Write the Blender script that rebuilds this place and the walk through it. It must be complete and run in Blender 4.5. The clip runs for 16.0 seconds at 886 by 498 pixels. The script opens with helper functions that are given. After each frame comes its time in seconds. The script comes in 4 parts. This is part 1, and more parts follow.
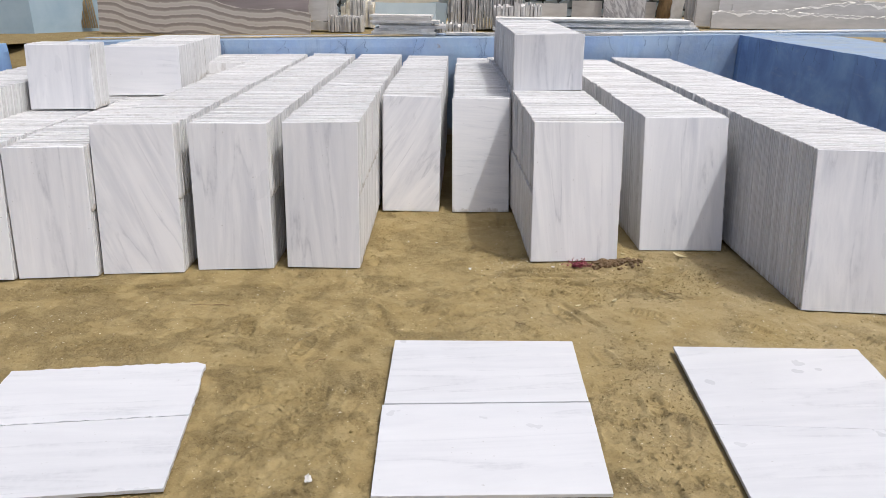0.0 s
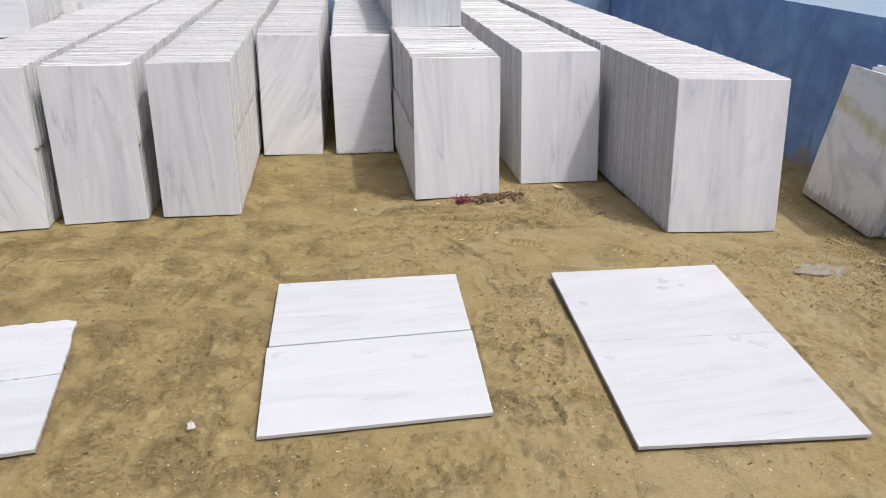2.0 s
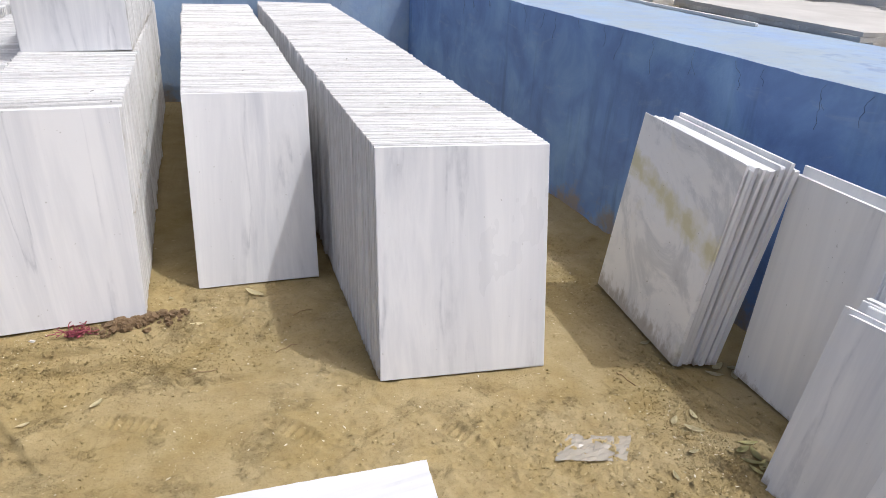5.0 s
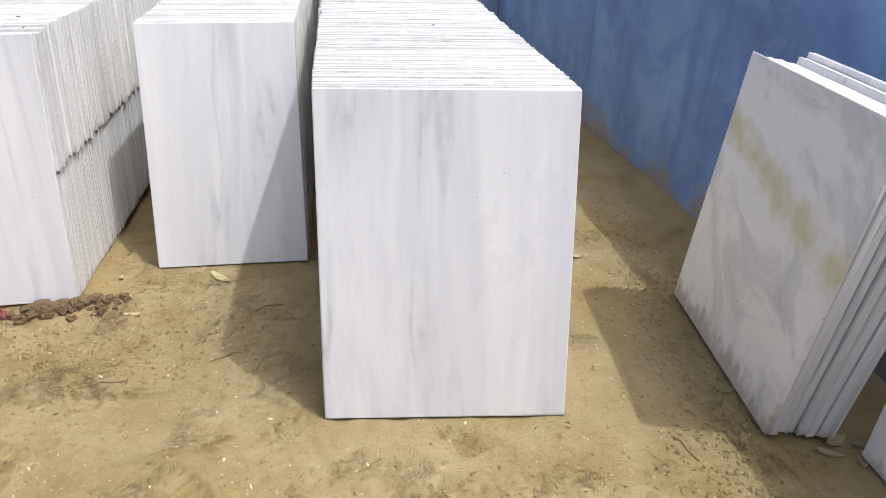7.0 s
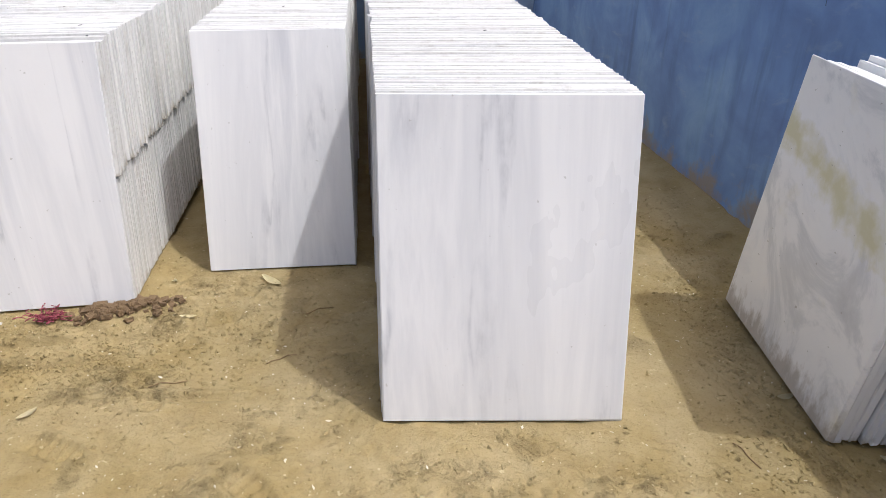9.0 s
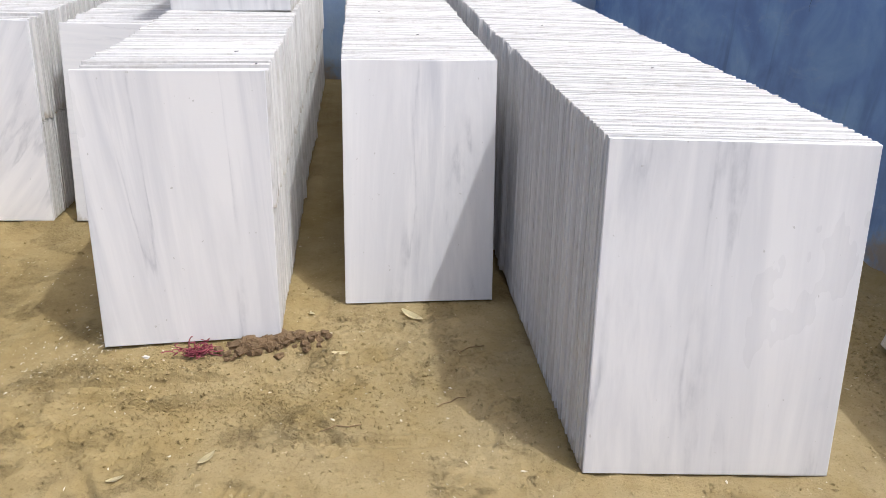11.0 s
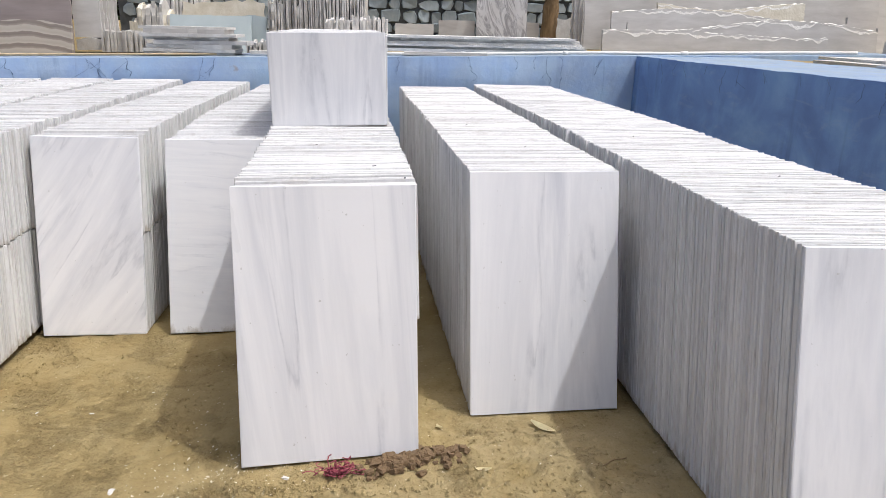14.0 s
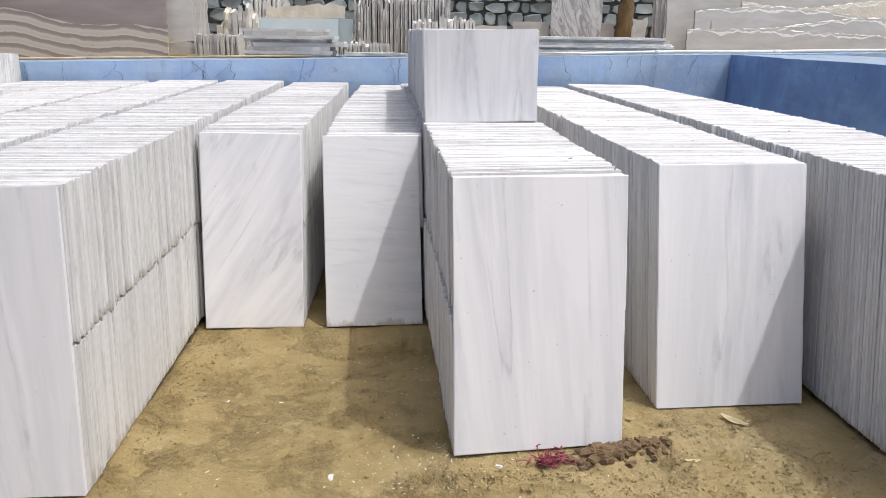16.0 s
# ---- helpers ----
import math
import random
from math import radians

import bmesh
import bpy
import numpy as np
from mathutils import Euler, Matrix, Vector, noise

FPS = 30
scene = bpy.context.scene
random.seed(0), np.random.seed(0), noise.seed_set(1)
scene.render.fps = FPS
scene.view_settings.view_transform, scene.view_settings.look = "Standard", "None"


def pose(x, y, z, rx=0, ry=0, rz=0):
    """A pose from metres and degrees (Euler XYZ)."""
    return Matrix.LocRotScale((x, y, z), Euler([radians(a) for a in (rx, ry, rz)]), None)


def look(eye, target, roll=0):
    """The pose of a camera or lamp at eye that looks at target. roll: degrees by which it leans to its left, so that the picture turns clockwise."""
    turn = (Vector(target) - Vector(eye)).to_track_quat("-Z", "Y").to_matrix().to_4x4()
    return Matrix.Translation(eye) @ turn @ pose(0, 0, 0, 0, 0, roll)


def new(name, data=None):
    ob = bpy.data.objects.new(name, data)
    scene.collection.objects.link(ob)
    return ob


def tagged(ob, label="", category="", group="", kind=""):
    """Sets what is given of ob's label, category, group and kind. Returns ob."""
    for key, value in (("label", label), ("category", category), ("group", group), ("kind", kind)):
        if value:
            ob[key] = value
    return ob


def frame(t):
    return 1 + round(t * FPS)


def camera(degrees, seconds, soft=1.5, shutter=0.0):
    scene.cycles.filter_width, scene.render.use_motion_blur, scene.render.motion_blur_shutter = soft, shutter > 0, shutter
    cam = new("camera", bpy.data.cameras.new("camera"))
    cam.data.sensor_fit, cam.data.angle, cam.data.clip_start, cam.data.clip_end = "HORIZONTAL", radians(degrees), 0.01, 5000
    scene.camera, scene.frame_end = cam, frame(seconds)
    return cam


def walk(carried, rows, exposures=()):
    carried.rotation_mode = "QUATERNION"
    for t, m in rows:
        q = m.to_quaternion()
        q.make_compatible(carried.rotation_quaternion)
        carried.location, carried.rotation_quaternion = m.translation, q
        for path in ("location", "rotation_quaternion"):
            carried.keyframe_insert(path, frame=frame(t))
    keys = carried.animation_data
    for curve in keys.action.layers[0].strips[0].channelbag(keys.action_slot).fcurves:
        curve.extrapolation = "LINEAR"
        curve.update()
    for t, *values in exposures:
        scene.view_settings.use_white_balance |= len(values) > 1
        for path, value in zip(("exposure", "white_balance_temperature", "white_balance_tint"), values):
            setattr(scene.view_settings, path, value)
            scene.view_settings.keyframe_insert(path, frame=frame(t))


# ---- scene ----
cam = camera(65.0, 16.0, soft=0.6)
PATH = [
    (0, (0.3906, 0.5083, 2.2702), (0.2872, 2.3713, 1.5503), 0.77),
    (0.5, (0.4539, 0.5715, 2.2410), (0.3802, 2.4160, 1.4712), 0.48),
    (1, (0.5129, 0.5781, 2.2318), (0.5121, 2.4027, 1.4126), 0.52),
    (1.5, (0.5407, 0.5318, 2.2186), (0.6309, 2.3412, 1.3712), 0.98),
    (2, (0.5135, 0.4692, 2.2348), (0.6966, 2.2655, 1.3747), 1.34),
    (2.5, (0.5604, 0.4633, 2.2518), (0.8565, 2.2474, 1.3978), 1.51),
    (3, (0.7163, 0.6982, 2.2245), (1.1444, 2.4631, 1.3866), 1.69),
    (3.5, (0.9600, 1.1311, 2.2125), (1.5300, 2.8670, 1.3990), 1.77),
    (4, (1.4036, 1.5451, 2.1897), (2.0367, 3.2642, 1.3872), 2.51),
    (4.5, (1.8562, 1.9226, 2.2055), (2.4619, 3.6447, 1.3884), 3.69),
    (4.7, (2.0370, 2.1356, 2.1855), (2.6020, 3.8674, 1.3600), 3.57),
    (6.8, (3.0561, 3.2994, 1.7697), (3.2060, 5.0708, 0.8532), 1.72),
    (7, (3.0742, 3.3342, 1.7620), (3.2051, 5.1010, 0.8339), 1.21),
    (7.5, (3.1083, 3.3556, 1.7346), (3.1962, 5.1224, 0.8015), 0.28),
    (8, (3.0842, 3.3388, 1.7409), (3.1502, 5.1095, 0.8134), -0.33),
    (8.2, (3.0842, 3.3290, 1.7491), (3.1331, 5.0997, 0.8206), -0.55),
    (10.3, (2.4342, 3.3290, 1.7789), (2.5403, 5.1201, 0.8951), 1.89),
    (10.5, (2.3563, 3.3317, 1.7989), (2.4614, 5.1236, 0.9168), 1.79),
    (11, (2.1758, 3.4745, 1.8046), (2.2699, 5.2695, 0.9275), 2.08),
    (11.5, (2.0376, 3.6668, 1.7894), (2.1227, 5.4749, 0.9387), 2.18),
    (12, (1.8466, 3.6747, 1.7935), (1.9389, 5.4963, 0.9730), 2.38),
    (12.5, (1.6642, 3.5775, 1.7994), (1.7697, 5.4288, 1.0502), 2.29),
    (13, (1.6192, 3.5618, 1.8088), (1.7437, 5.4378, 1.1267), 2.00),
    (13.5, (1.5792, 3.5579, 1.8069), (1.7129, 5.4508, 1.1751), 1.70),
    (14, (1.5021, 3.5304, 1.8165), (1.6248, 5.4319, 1.2088), 1.40),
    (14.5, (1.4072, 3.5936, 1.7514), (1.5100, 5.4966, 1.1447), 1.19),
    (15, (1.2176, 3.6842, 1.7401), (1.2944, 5.5878, 1.1315), 0.97),
    (15.5, (0.9592, 3.5881, 1.7331), (1.0190, 5.4960, 1.1364), 0.96),
    (16, (0.7139, 3.5204, 1.7526), (0.7608, 5.4287, 1.1558), 0.85),
]
walk(cam, [(t, look(eye, target, roll)) for t, eye, target, roll in PATH],
     exposures=[(0.0, -0.29, 5960, 9.5), (3.0, -0.28, 5960, 9.5), (4.5, -0.13, 5960, 9.5), (7.0, 0.04, 5960, 9.5), (8.0, 0.03, 5960, 9.5), (11.0, -0.08, 5960, 9.5), (13.0, -0.11, 5960, 9.5), (16.0, -0.10, 5960, 9.5)])

# ---- sky, sun ----
SUN_WAY = Vector((0.487, -0.200, 1.174)).normalized()   # towards the sun
world = bpy.data.worlds.new("world")
scene.world = world
world.use_nodes = True
wn = world.node_tree
sky = wn.nodes.new("ShaderNodeTexSky")
sky.sky_type = "NISHITA"
sky.sun_disc = False
sky.sun_elevation = math.asin(SUN_WAY.z)
sky.sun_rotation = math.atan2(SUN_WAY.x, SUN_WAY.y)
sky.air_density = 0.9
sky.dust_density = 10.0
sky.ozone_density = 0.5
wn.links.new(sky.outputs[0], wn.nodes["Background"].inputs[0])
wn.nodes["Background"].inputs[1].default_value = 0.15
sun_data = bpy.data.lights.new("sun", "SUN")
sun_data.energy = 2.15
sun_data.angle = radians(0.6)
sun_data.color = (1.0, 0.965, 0.91)
sun = new("sun", sun_data)
sun.matrix_world = look(SUN_WAY * 40, (0, 0, 0))


# ---- materials ----
def srgb(r, g, b):
    return tuple(((c / 255 + 0.055) / 1.055) ** 2.4 if c > 10 else c / 3294 for c in (r, g, b)) + (1,)


class Mat:
    """A small builder of node materials."""

    def __init__(self, name, rough=0.6, metal=0.0):
        self.m = bpy.data.materials.new(name)
        self.m.use_nodes = True
        self.t = self.m.node_tree
        self.b = self.t.nodes["Principled BSDF"]
        self.b.inputs["Roughness"].default_value = rough
        self.b.inputs["Metallic"].default_value = metal
        self.coord = self.t.nodes.new("ShaderNodeTexCoord").outputs["Object"]

    def node(self, kind, **inputs):
        n = self.t.nodes.new(kind)
        for k, v in inputs.items():
            self.put(n.inputs[k], v)
        return n

    def put(self, socket, v):
        if isinstance(v, bpy.types.NodeSocket):
            self.t.links.new(v, socket)
        else:
            socket.default_value = v

    def random(self):
        return self.t.nodes.new("ShaderNodeObjectInfo").outputs["Random"]

    def island(self):
        return self.t.nodes.new("ShaderNodeNewGeometry").outputs["Random Per Island"]

    def math(self, op, a, b=0.0):
        n = self.t.nodes.new("ShaderNodeMath")
        n.operation = op
        self.put(n.inputs[0], a)
        self.put(n.inputs[1], b)
        return n.outputs[0]

    def mapped(self, scale=(1, 1, 1), turn=(0, 0, 0), shift=None, src=None):
        src = src or self.coord
        if any(turn):
            first = self.t.nodes.new("ShaderNodeMapping")
            self.put(first.inputs["Vector"], src)
            first.inputs["Rotation"].default_value = [radians(a) for a in turn]
            src = first.outputs[0]
        n = self.t.nodes.new("ShaderNodeMapping")
        self.put(n.inputs["Vector"], src)
        n.inputs["Scale"].default_value = scale
        if shift is not None:
            c = self.t.nodes.new("ShaderNodeCombineXYZ")
            for i, k in enumerate((37.0, 19.0, 53.0)):
                self.put(c.inputs[i], self.math("MULTIPLY", shift, k))
            self.put(n.inputs["Location"], c.outputs[0])
        return n.outputs[0]

    def noise(self, vec, scale=5.0, detail=4.0, rough=0.55, warp=0.0):
        n = self.node("ShaderNodeTexNoise", Vector=vec, Scale=scale, Detail=detail, Roughness=rough, Distortion=warp)
        return n.outputs["Fac"]

    def ramp(self, fac, *stops):
        n = self.t.nodes.new("ShaderNodeValToRGB")
        self.put(n.inputs[0], fac)
        e = n.color_ramp.elements
        while len(e) < len(stops):
            e.new(0.5)
        for s, (p, c) in zip(e, stops):
            s.position = p
            s.color = c if len(c) == 4 else (*c, 1)
        return n.outputs[0]

    def grey(self, fac, p0, v0, p1, v1):
        return self.ramp(fac, (p0, (v0, v0, v0, 1)), (p1, (v1, v1, v1, 1)))

    def mix(self, fac, a, b, mode="MIX"):
        n = self.t.nodes.new("ShaderNodeMix")
        n.data_type, n.blend_type = "RGBA", mode
        for socket, v in ((n.inputs[0], fac), (n.inputs[6], a), (n.inputs[7], b)):
            self.put(socket, v)
        return n.outputs[2]

    def finish(self, color, height=None, strength=0.3, distance=0.01, rough=None):
        self.put(self.b.inputs["Base Color"], color)
        if rough is not None:
            self.put(self.b.inputs["Roughness"], rough)
        if height is not None:
            n = self.node("ShaderNodeBump", Height=height, Strength=strength, Distance=distance)
            self.put(self.b.inputs["Normal"], n.outputs[0])
        return self.m


def marble(name, turn=(0, 0, 0), stretch=(3.1, 3.1, 0.2), base=(0.845, 0.845, 0.86), vein=(0.52, 0.54, 0.59), amount=0.55, rough=0.32, cloud=0.4, dirt=False, tones=0.07, grime=0.0, specks=0.5):
    """White marble; the veins run along the axis of least stretch."""
    k = Mat(name, rough)
    r = k.random()
    n1 = k.noise(k.mapped(stretch, turn, r), 1.0, 7, 0.60, 0.5)
    band = k.ramp(n1, (0.38, (0, 0, 0, 1)), (0.50, (0.5, 0.5, 0.5, 1)), (0.56, (0.12, 0.12, 0.12, 1)), (0.68, (1, 1, 1, 1)))
    n2 = k.noise(k.mapped(tuple(x * y for x, y in zip(stretch, (1.25, 1.25, 1.5))), turn, r), 1.0, 6, 0.5, 0.3)
    line = k.ramp(n2, (0.485, (0, 0, 0, 1)), (0.508, (1, 1, 1, 1)), (0.525, (0.3, 0.3, 0.3, 1)), (0.57, (0, 0, 0, 1)))
    n3 = k.noise(k.mapped((2.2, 2.2, 1.0), (0, 0, 0), r), 1.0, 4)
    soft = k.grey(n3, 0.42, 0.0, 0.56, 1.0)
    n4 = k.noise(k.mapped((26, 26, 12), turn, r), 1.0, 3, 0.7)
    dash = k.math("MULTIPLY", k.math("MULTIPLY", line, soft), k.grey(n4, 0.35, 0.35, 0.62, 1.0))
    n5 = k.noise(k.mapped(tuple(x * y for x, y in zip(stretch, (3.0, 3.0, 3.2))), turn, r), 1.0, 6, 0.62, 0.5)
    c = k.mix(k.math("MULTIPLY", band, amount * 0.72), (*base, 1), (*vein, 1))
    c = k.mix(k.math("MULTIPLY", k.math("MULTIPLY", k.grey(n5, 0.47, 0.0, 0.66, 1.0), k.grey(n1, 0.36, 0.15, 0.6, 1.0)), amount * 0.32), c, (*vein, 1))
    c = k.mix(k.math("MULTIPLY", dash, min(1.0, amount * 0.68)), c, tuple(x * 0.80 for x in vein) + (1,))
    c = k.mix(k.math("MULTIPLY", k.grey(n3, 0.3, 0.0, 0.75, 1.0), cloud * 0.3), c, tuple(x * 0.84 for x in base) + (1,))
    c = k.mix(1.0, c, k.grey(r, 0.0, 1.0 - tones, 1.0, 1.0), "MULTIPLY")
    speck = k.grey(k.noise(k.mapped((1, 1, 0.8), (0, 0, 0), r), 42, 2), 0.73, 0.0, 0.77, 1.0)
    c = k.mix(k.math("MULTIPLY", speck, specks), c, (0.36, 0.35, 0.33, 1))
    if grime:
        g = k.noise(k.mapped((9, 22, 4.0), (0, 0, 0), r), 1.0, 6, 0.7)
        c = k.mix(k.math("MULTIPLY", k.grey(g, 0.52, 0.0, 0.68, 1.0), grime), c, (0.40, 0.375, 0.345, 1))
    if dirt:
        z = k.node("ShaderNodeSeparateXYZ", Vector=k.coord).outputs[2]
        edge = k.math("SUBTRACT", k.noise(k.mapped((11, 11, 5), (0, 0, 0), r), 1.0, 6, 0.7), k.math("MULTIPLY", z, 3.2))
        c = k.mix(k.math("MULTIPLY", k.grey(edge, 0.38, 0.0, 0.5, 1.0), 0.5), c, (0.28, 0.23, 0.15, 1))
    fine = k.noise(k.mapped((60, 60, 60)), 1.0, 3)
    return k.finish(c, fine, 0.06, 0.004, k.grey(n3, 0.3, rough - 0.06, 0.7, rough + 0.1))


M_FACE = marble("marble_face", stretch=(2.7, 2.7, 0.26), amount=1.0, cloud=0.6)
M_FACE_SLIGHT = marble("marble_face_veins_off_plumb", turn=(0, 5, 0), stretch=(3.0, 3.0, 0.18), amount=1.0, cloud=0.6)
M_FACE_DIRTY = marble("marble_face_muddy_foot", dirt=True, amount=0.7, cloud=0.4, base=(0.90, 0.90, 0.895))
M_CROSS = marble("marble_face_level_veins", turn=(0, 86, 0), stretch=(4.4, 4.4, 0.4), dirt=True, amount=0.6, base=(0.76, 0.76, 0.765))
M_CROSS_CLEAN = marble("marble_face_level_veins_clean", turn=(0, 86, 0), stretch=(3.4, 3.4, 0.4), amount=0.4)
M_SKEW = marble("marble_face_slanting_veins", turn=(0, -32, 0), stretch=(3.6, 3.6, 0.45), amount=0.85)
M_SKEW_BACK = marble("marble_face_veins_slanting_back", turn=(0, 24, 0), stretch=(3.4, 3.4, 0.35), amount=0.7)
M_FLAT = marble("marble_on_ground", turn=(0, 0, -9), stretch=(0.35, 3.6, 3.6), amount=0.55, cloud=0.4, base=(0.62, 0.625, 0.64), vein=(0.42, 0.435, 0.47))
M_ROW = marble("marble_row", stretch=(7, 40, 0.7), amount=0.62, rough=0.5, vein=(0.46, 0.46, 0.48), base=(0.75, 0.75, 0.745), tones=0.20, grime=0.55, dirt=True, specks=0.2)


def swirl_marble():
    k = Mat("marble_clouded_ochre", 0.35)
    v = k.mapped((1, 1, 1))
    lean = k.mapped((1.0, 1.0, 1.7), (0, -38, 0))
    n1 = k.noise(lean, 1.5, 8, 0.66, 0.8)
    c = k.ramp(n1, (0.30, (0.60, 0.61, 0.63, 1)), (0.43, (0.72, 0.73, 0.745, 1)), (0.49, (0.87, 0.87, 0.875, 1)), (0.57, (0.89, 0.89, 0.89, 1)), (0.63, (0.83, 0.835, 0.845, 1)), (0.72, (0.72, 0.735, 0.755, 1)))
    s = k.node("ShaderNodeSeparateXYZ", Vector=v)
    slant = k.math("ADD", s.outputs[2], k.math("MULTIPLY", s.outputs[0], 0.22))
    band = k.math("ADD", k.math("MULTIPLY", k.math("ABSOLUTE", k.math("SUBTRACT", slant, 0.82)), 3.4), k.math("MULTIPLY", k.noise(v, 6, 5, 0.65), 1.1))
    stain = k.math("MULTIPLY", k.grey(band, 0.58, 1.0, 0.88, 0.0), k.grey(k.noise(v, 4.2, 4, 0.6), 0.36, 0.2, 0.52, 1.0))
    c = k.mix(k.math("MULTIPLY", stain, 0.85), c, (0.63, 0.60, 0.36, 1))
    tinge = k.math("MULTIPLY", k.grey(k.noise(v, 3.1, 5, 0.6), 0.58, 0.0, 0.70, 1.0), 0.35)
    c = k.mix(tinge, c, (0.72, 0.68, 0.50, 1))
    pits = k.grey(k.noise(k.mapped((1, 1, 1.6)), 26, 2), 0.71, 0.0, 0.74, 1.0)
    c = k.mix(k.math("MULTIPLY", pits, 0.6), c, (0.34, 0.32, 0.28, 1))
    low = k.math("SUBTRACT", k.noise(k.mapped((16, 16, 7)), 1.0, 6, 0.7), k.math("MULTIPLY", s.outputs[2], 2.2))
    c = k.mix(k.math("MULTIPLY", k.grey(low, 0.22, 0.0, 0.42, 1.0), 0.6), c, (0.30, 0.25, 0.18, 1))
    return k.finish(c, k.noise(v, 40, 3), 0.06, 0.004)


M_SWIRL = swirl_marble()


def earth(name="earth", dark=1.0):
    """Tan crust, trodden smooth, broken through in patches to darker gritty soil."""
    k = Mat(name, 0.95)
    k.b.inputs["Specular IOR Level"].default_value = 0.15
    v = k.mapped((1, 1, 1))
    sx = k.node("ShaderNodeSeparateXYZ", Vector=v).outputs[0]
    drift = k.math("MULTIPLY", k.math("SUBTRACT", sx, 0.3), 0.02)
    big = k.math("SUBTRACT", k.noise(v, 0.9, 5, 0.65, 0.4), drift)
    mid = k.noise(v, 6.0, 5, 0.65)
    fine = k.noise(v, 75.0, 4, 0.75)
    patch = k.math("SUBTRACT", k.noise(v, 3.3, 9, 0.68, 0.3), drift)
    c = k.ramp(mid, (0.3, (0.258 * dark, 0.194 * dark, 0.086 * dark, 1)), (0.5, (0.296 * dark, 0.228 * dark, 0.103 * dark, 1)), (0.72, (0.340 * dark, 0.270 * dark, 0.136 * dark, 1)))
    c = k.mix(k.math("MULTIPLY", k.grey(big, 0.44, 0.0, 0.66, 1.0), 0.14), c, (0.205 * dark, 0.140 * dark, 0.056 * dark, 1))
    bare = k.grey(patch, 0.50, 0.0, 0.62, 1.0)
    c = k.mix(k.math("MULTIPLY", bare, 0.10), c, (0.20 * dark, 0.136 * dark, 0.054 * dark, 1))
    dry = k.math("MULTIPLY", k.math("SUBTRACT", sx, 0.2), 0.22)
    dry = k.math("MULTIPLY", k.grey(dry, 0.0, 0.15, 0.5, 1.0), k.grey(k.noise(v, 1.7, 7, 0.68), 0.40, 0.0, 0.58, 1.0))
    c = k.mix(k.math("MULTIPLY", dry, 0.40), c, (0.43 * dark, 0.36 * dark, 0.225 * dark, 1))
    grit = k.math("MULTIPLY", k.grey(fine, 0.54, 0.0, 0.62, 1.0), k.math("ADD", k.math("MULTIPLY", bare, 0.36), 0.22))
    c = k.mix(grit, c, (0.13 * dark, 0.085 * dark, 0.036 * dark, 1))
    crust = k.noise(v, 21.0, 7, 0.72, 0.5)
    c = k.mix(k.math("MULTIPLY", k.grey(crust, 0.58, 0.0, 0.63, 1.0), k.math("ADD", k.math("MULTIPLY", bare, 0.25), 0.05)), c, (0.16 * dark, 0.106 * dark, 0.043 * dark, 1))
    c = k.mix(k.math("MULTIPLY", k.grey(k.noise(v, 38.0, 2), 0.68, 0.0, 0.74, 1.0), 0.5), c, (0.57, 0.48, 0.30, 1))
    grain = k.noise(v, 110.0, 3, 0.7)
    h = k.math("ADD", k.math("MULTIPLY", patch, -0.15), k.math("MULTIPLY", k.math("ADD", fine, k.math("MULTIPLY", grain, 0.6)), k.math("ADD", k.math("MULTIPLY", bare, 0.40), 0.21)))
    flake = k.math("MULTIPLY", k.grey(crust, 0.50, 0.0, 0.54, 1.0), k.math("ADD", k.math("MULTIPLY", bare, 0.24), 0.05))
    return k.finish(c, k.math("ADD", h, flake), 0.9, 0.022)


M_EARTH = earth()
M_CLOD = earth("clod_earth", 1.0)


def blue_paint(name="blue_limewash", pale=0.0):
    k = Mat(name, 0.75)
    v = k.coord
    n = k.noise(v, 1.9, 6, 0.62, 0.5)
    c = k.ramp(n, (0.3, (0.15, 0.245, 0.50, 1)), (0.5, (0.195, 0.325, 0.61, 1)), (0.72, (0.28, 0.46, 0.70, 1)))
    if pale:
        c = k.mix(k.grey(k.noise(v, 2.3, 6, 0.7), 0.35, pale * 0.55, 0.6, pale), c, ((0.29, 0.345, 0.39, 1) if pale > 0.8 else (0.40, 0.49, 0.57, 1)))
    drip = k.noise(k.mapped((7, 7, 0.7)), 1.0, 5, 0.6)
    c = k.mix(k.math("MULTIPLY", k.math("MULTIPLY", k.grey(drip, 0.52, 0.0, 0.66, 1.0), k.grey(k.noise(v, 0.8, 3), 0.45, 0.0, 0.6, 1.0)), 0.45), c, (0.075, 0.13, 0.27, 1))
    scuff = k.noise(k.mapped((1.2, 1.2, 3.5)), 2.2, 6, 0.7, 0.8)
    c = k.mix(k.math("MULTIPLY", k.grey(scuff, 0.58, 0.0, 0.70, 1.0), 0.0 if pale > 0.8 else 0.3), c, (0.40, 0.50, 0.62, 1))
    chip = k.noise(v, 5.5, 6, 0.75)
    c = k.mix(k.grey(chip, 0.69, 0.0, 0.72, 0.75), c, (0.34, 0.38, 0.42, 1))
    z = k.node("ShaderNodeSeparateXYZ", Vector=v).outputs[2]
    splash = k.math("SUBTRACT", k.noise(v, 3.0, 6, 0.7), k.math("MULTIPLY", z, 0.9))
    c = k.mix(k.grey(splash, 0.36, 0.0, 0.52, 0.8), c, (0.34, 0.28, 0.19, 1))
    rust = k.noise(v, 2.1, 5, 0.7)
    c = k.mix(k.grey(rust, 0.70, 0.0, 0.76, 0.55), c, (0.26, 0.19, 0.12, 1))
    return k.finish(c, k.math("ADD", k.noise(v, 14, 5), chip), 0.35, 0.012)


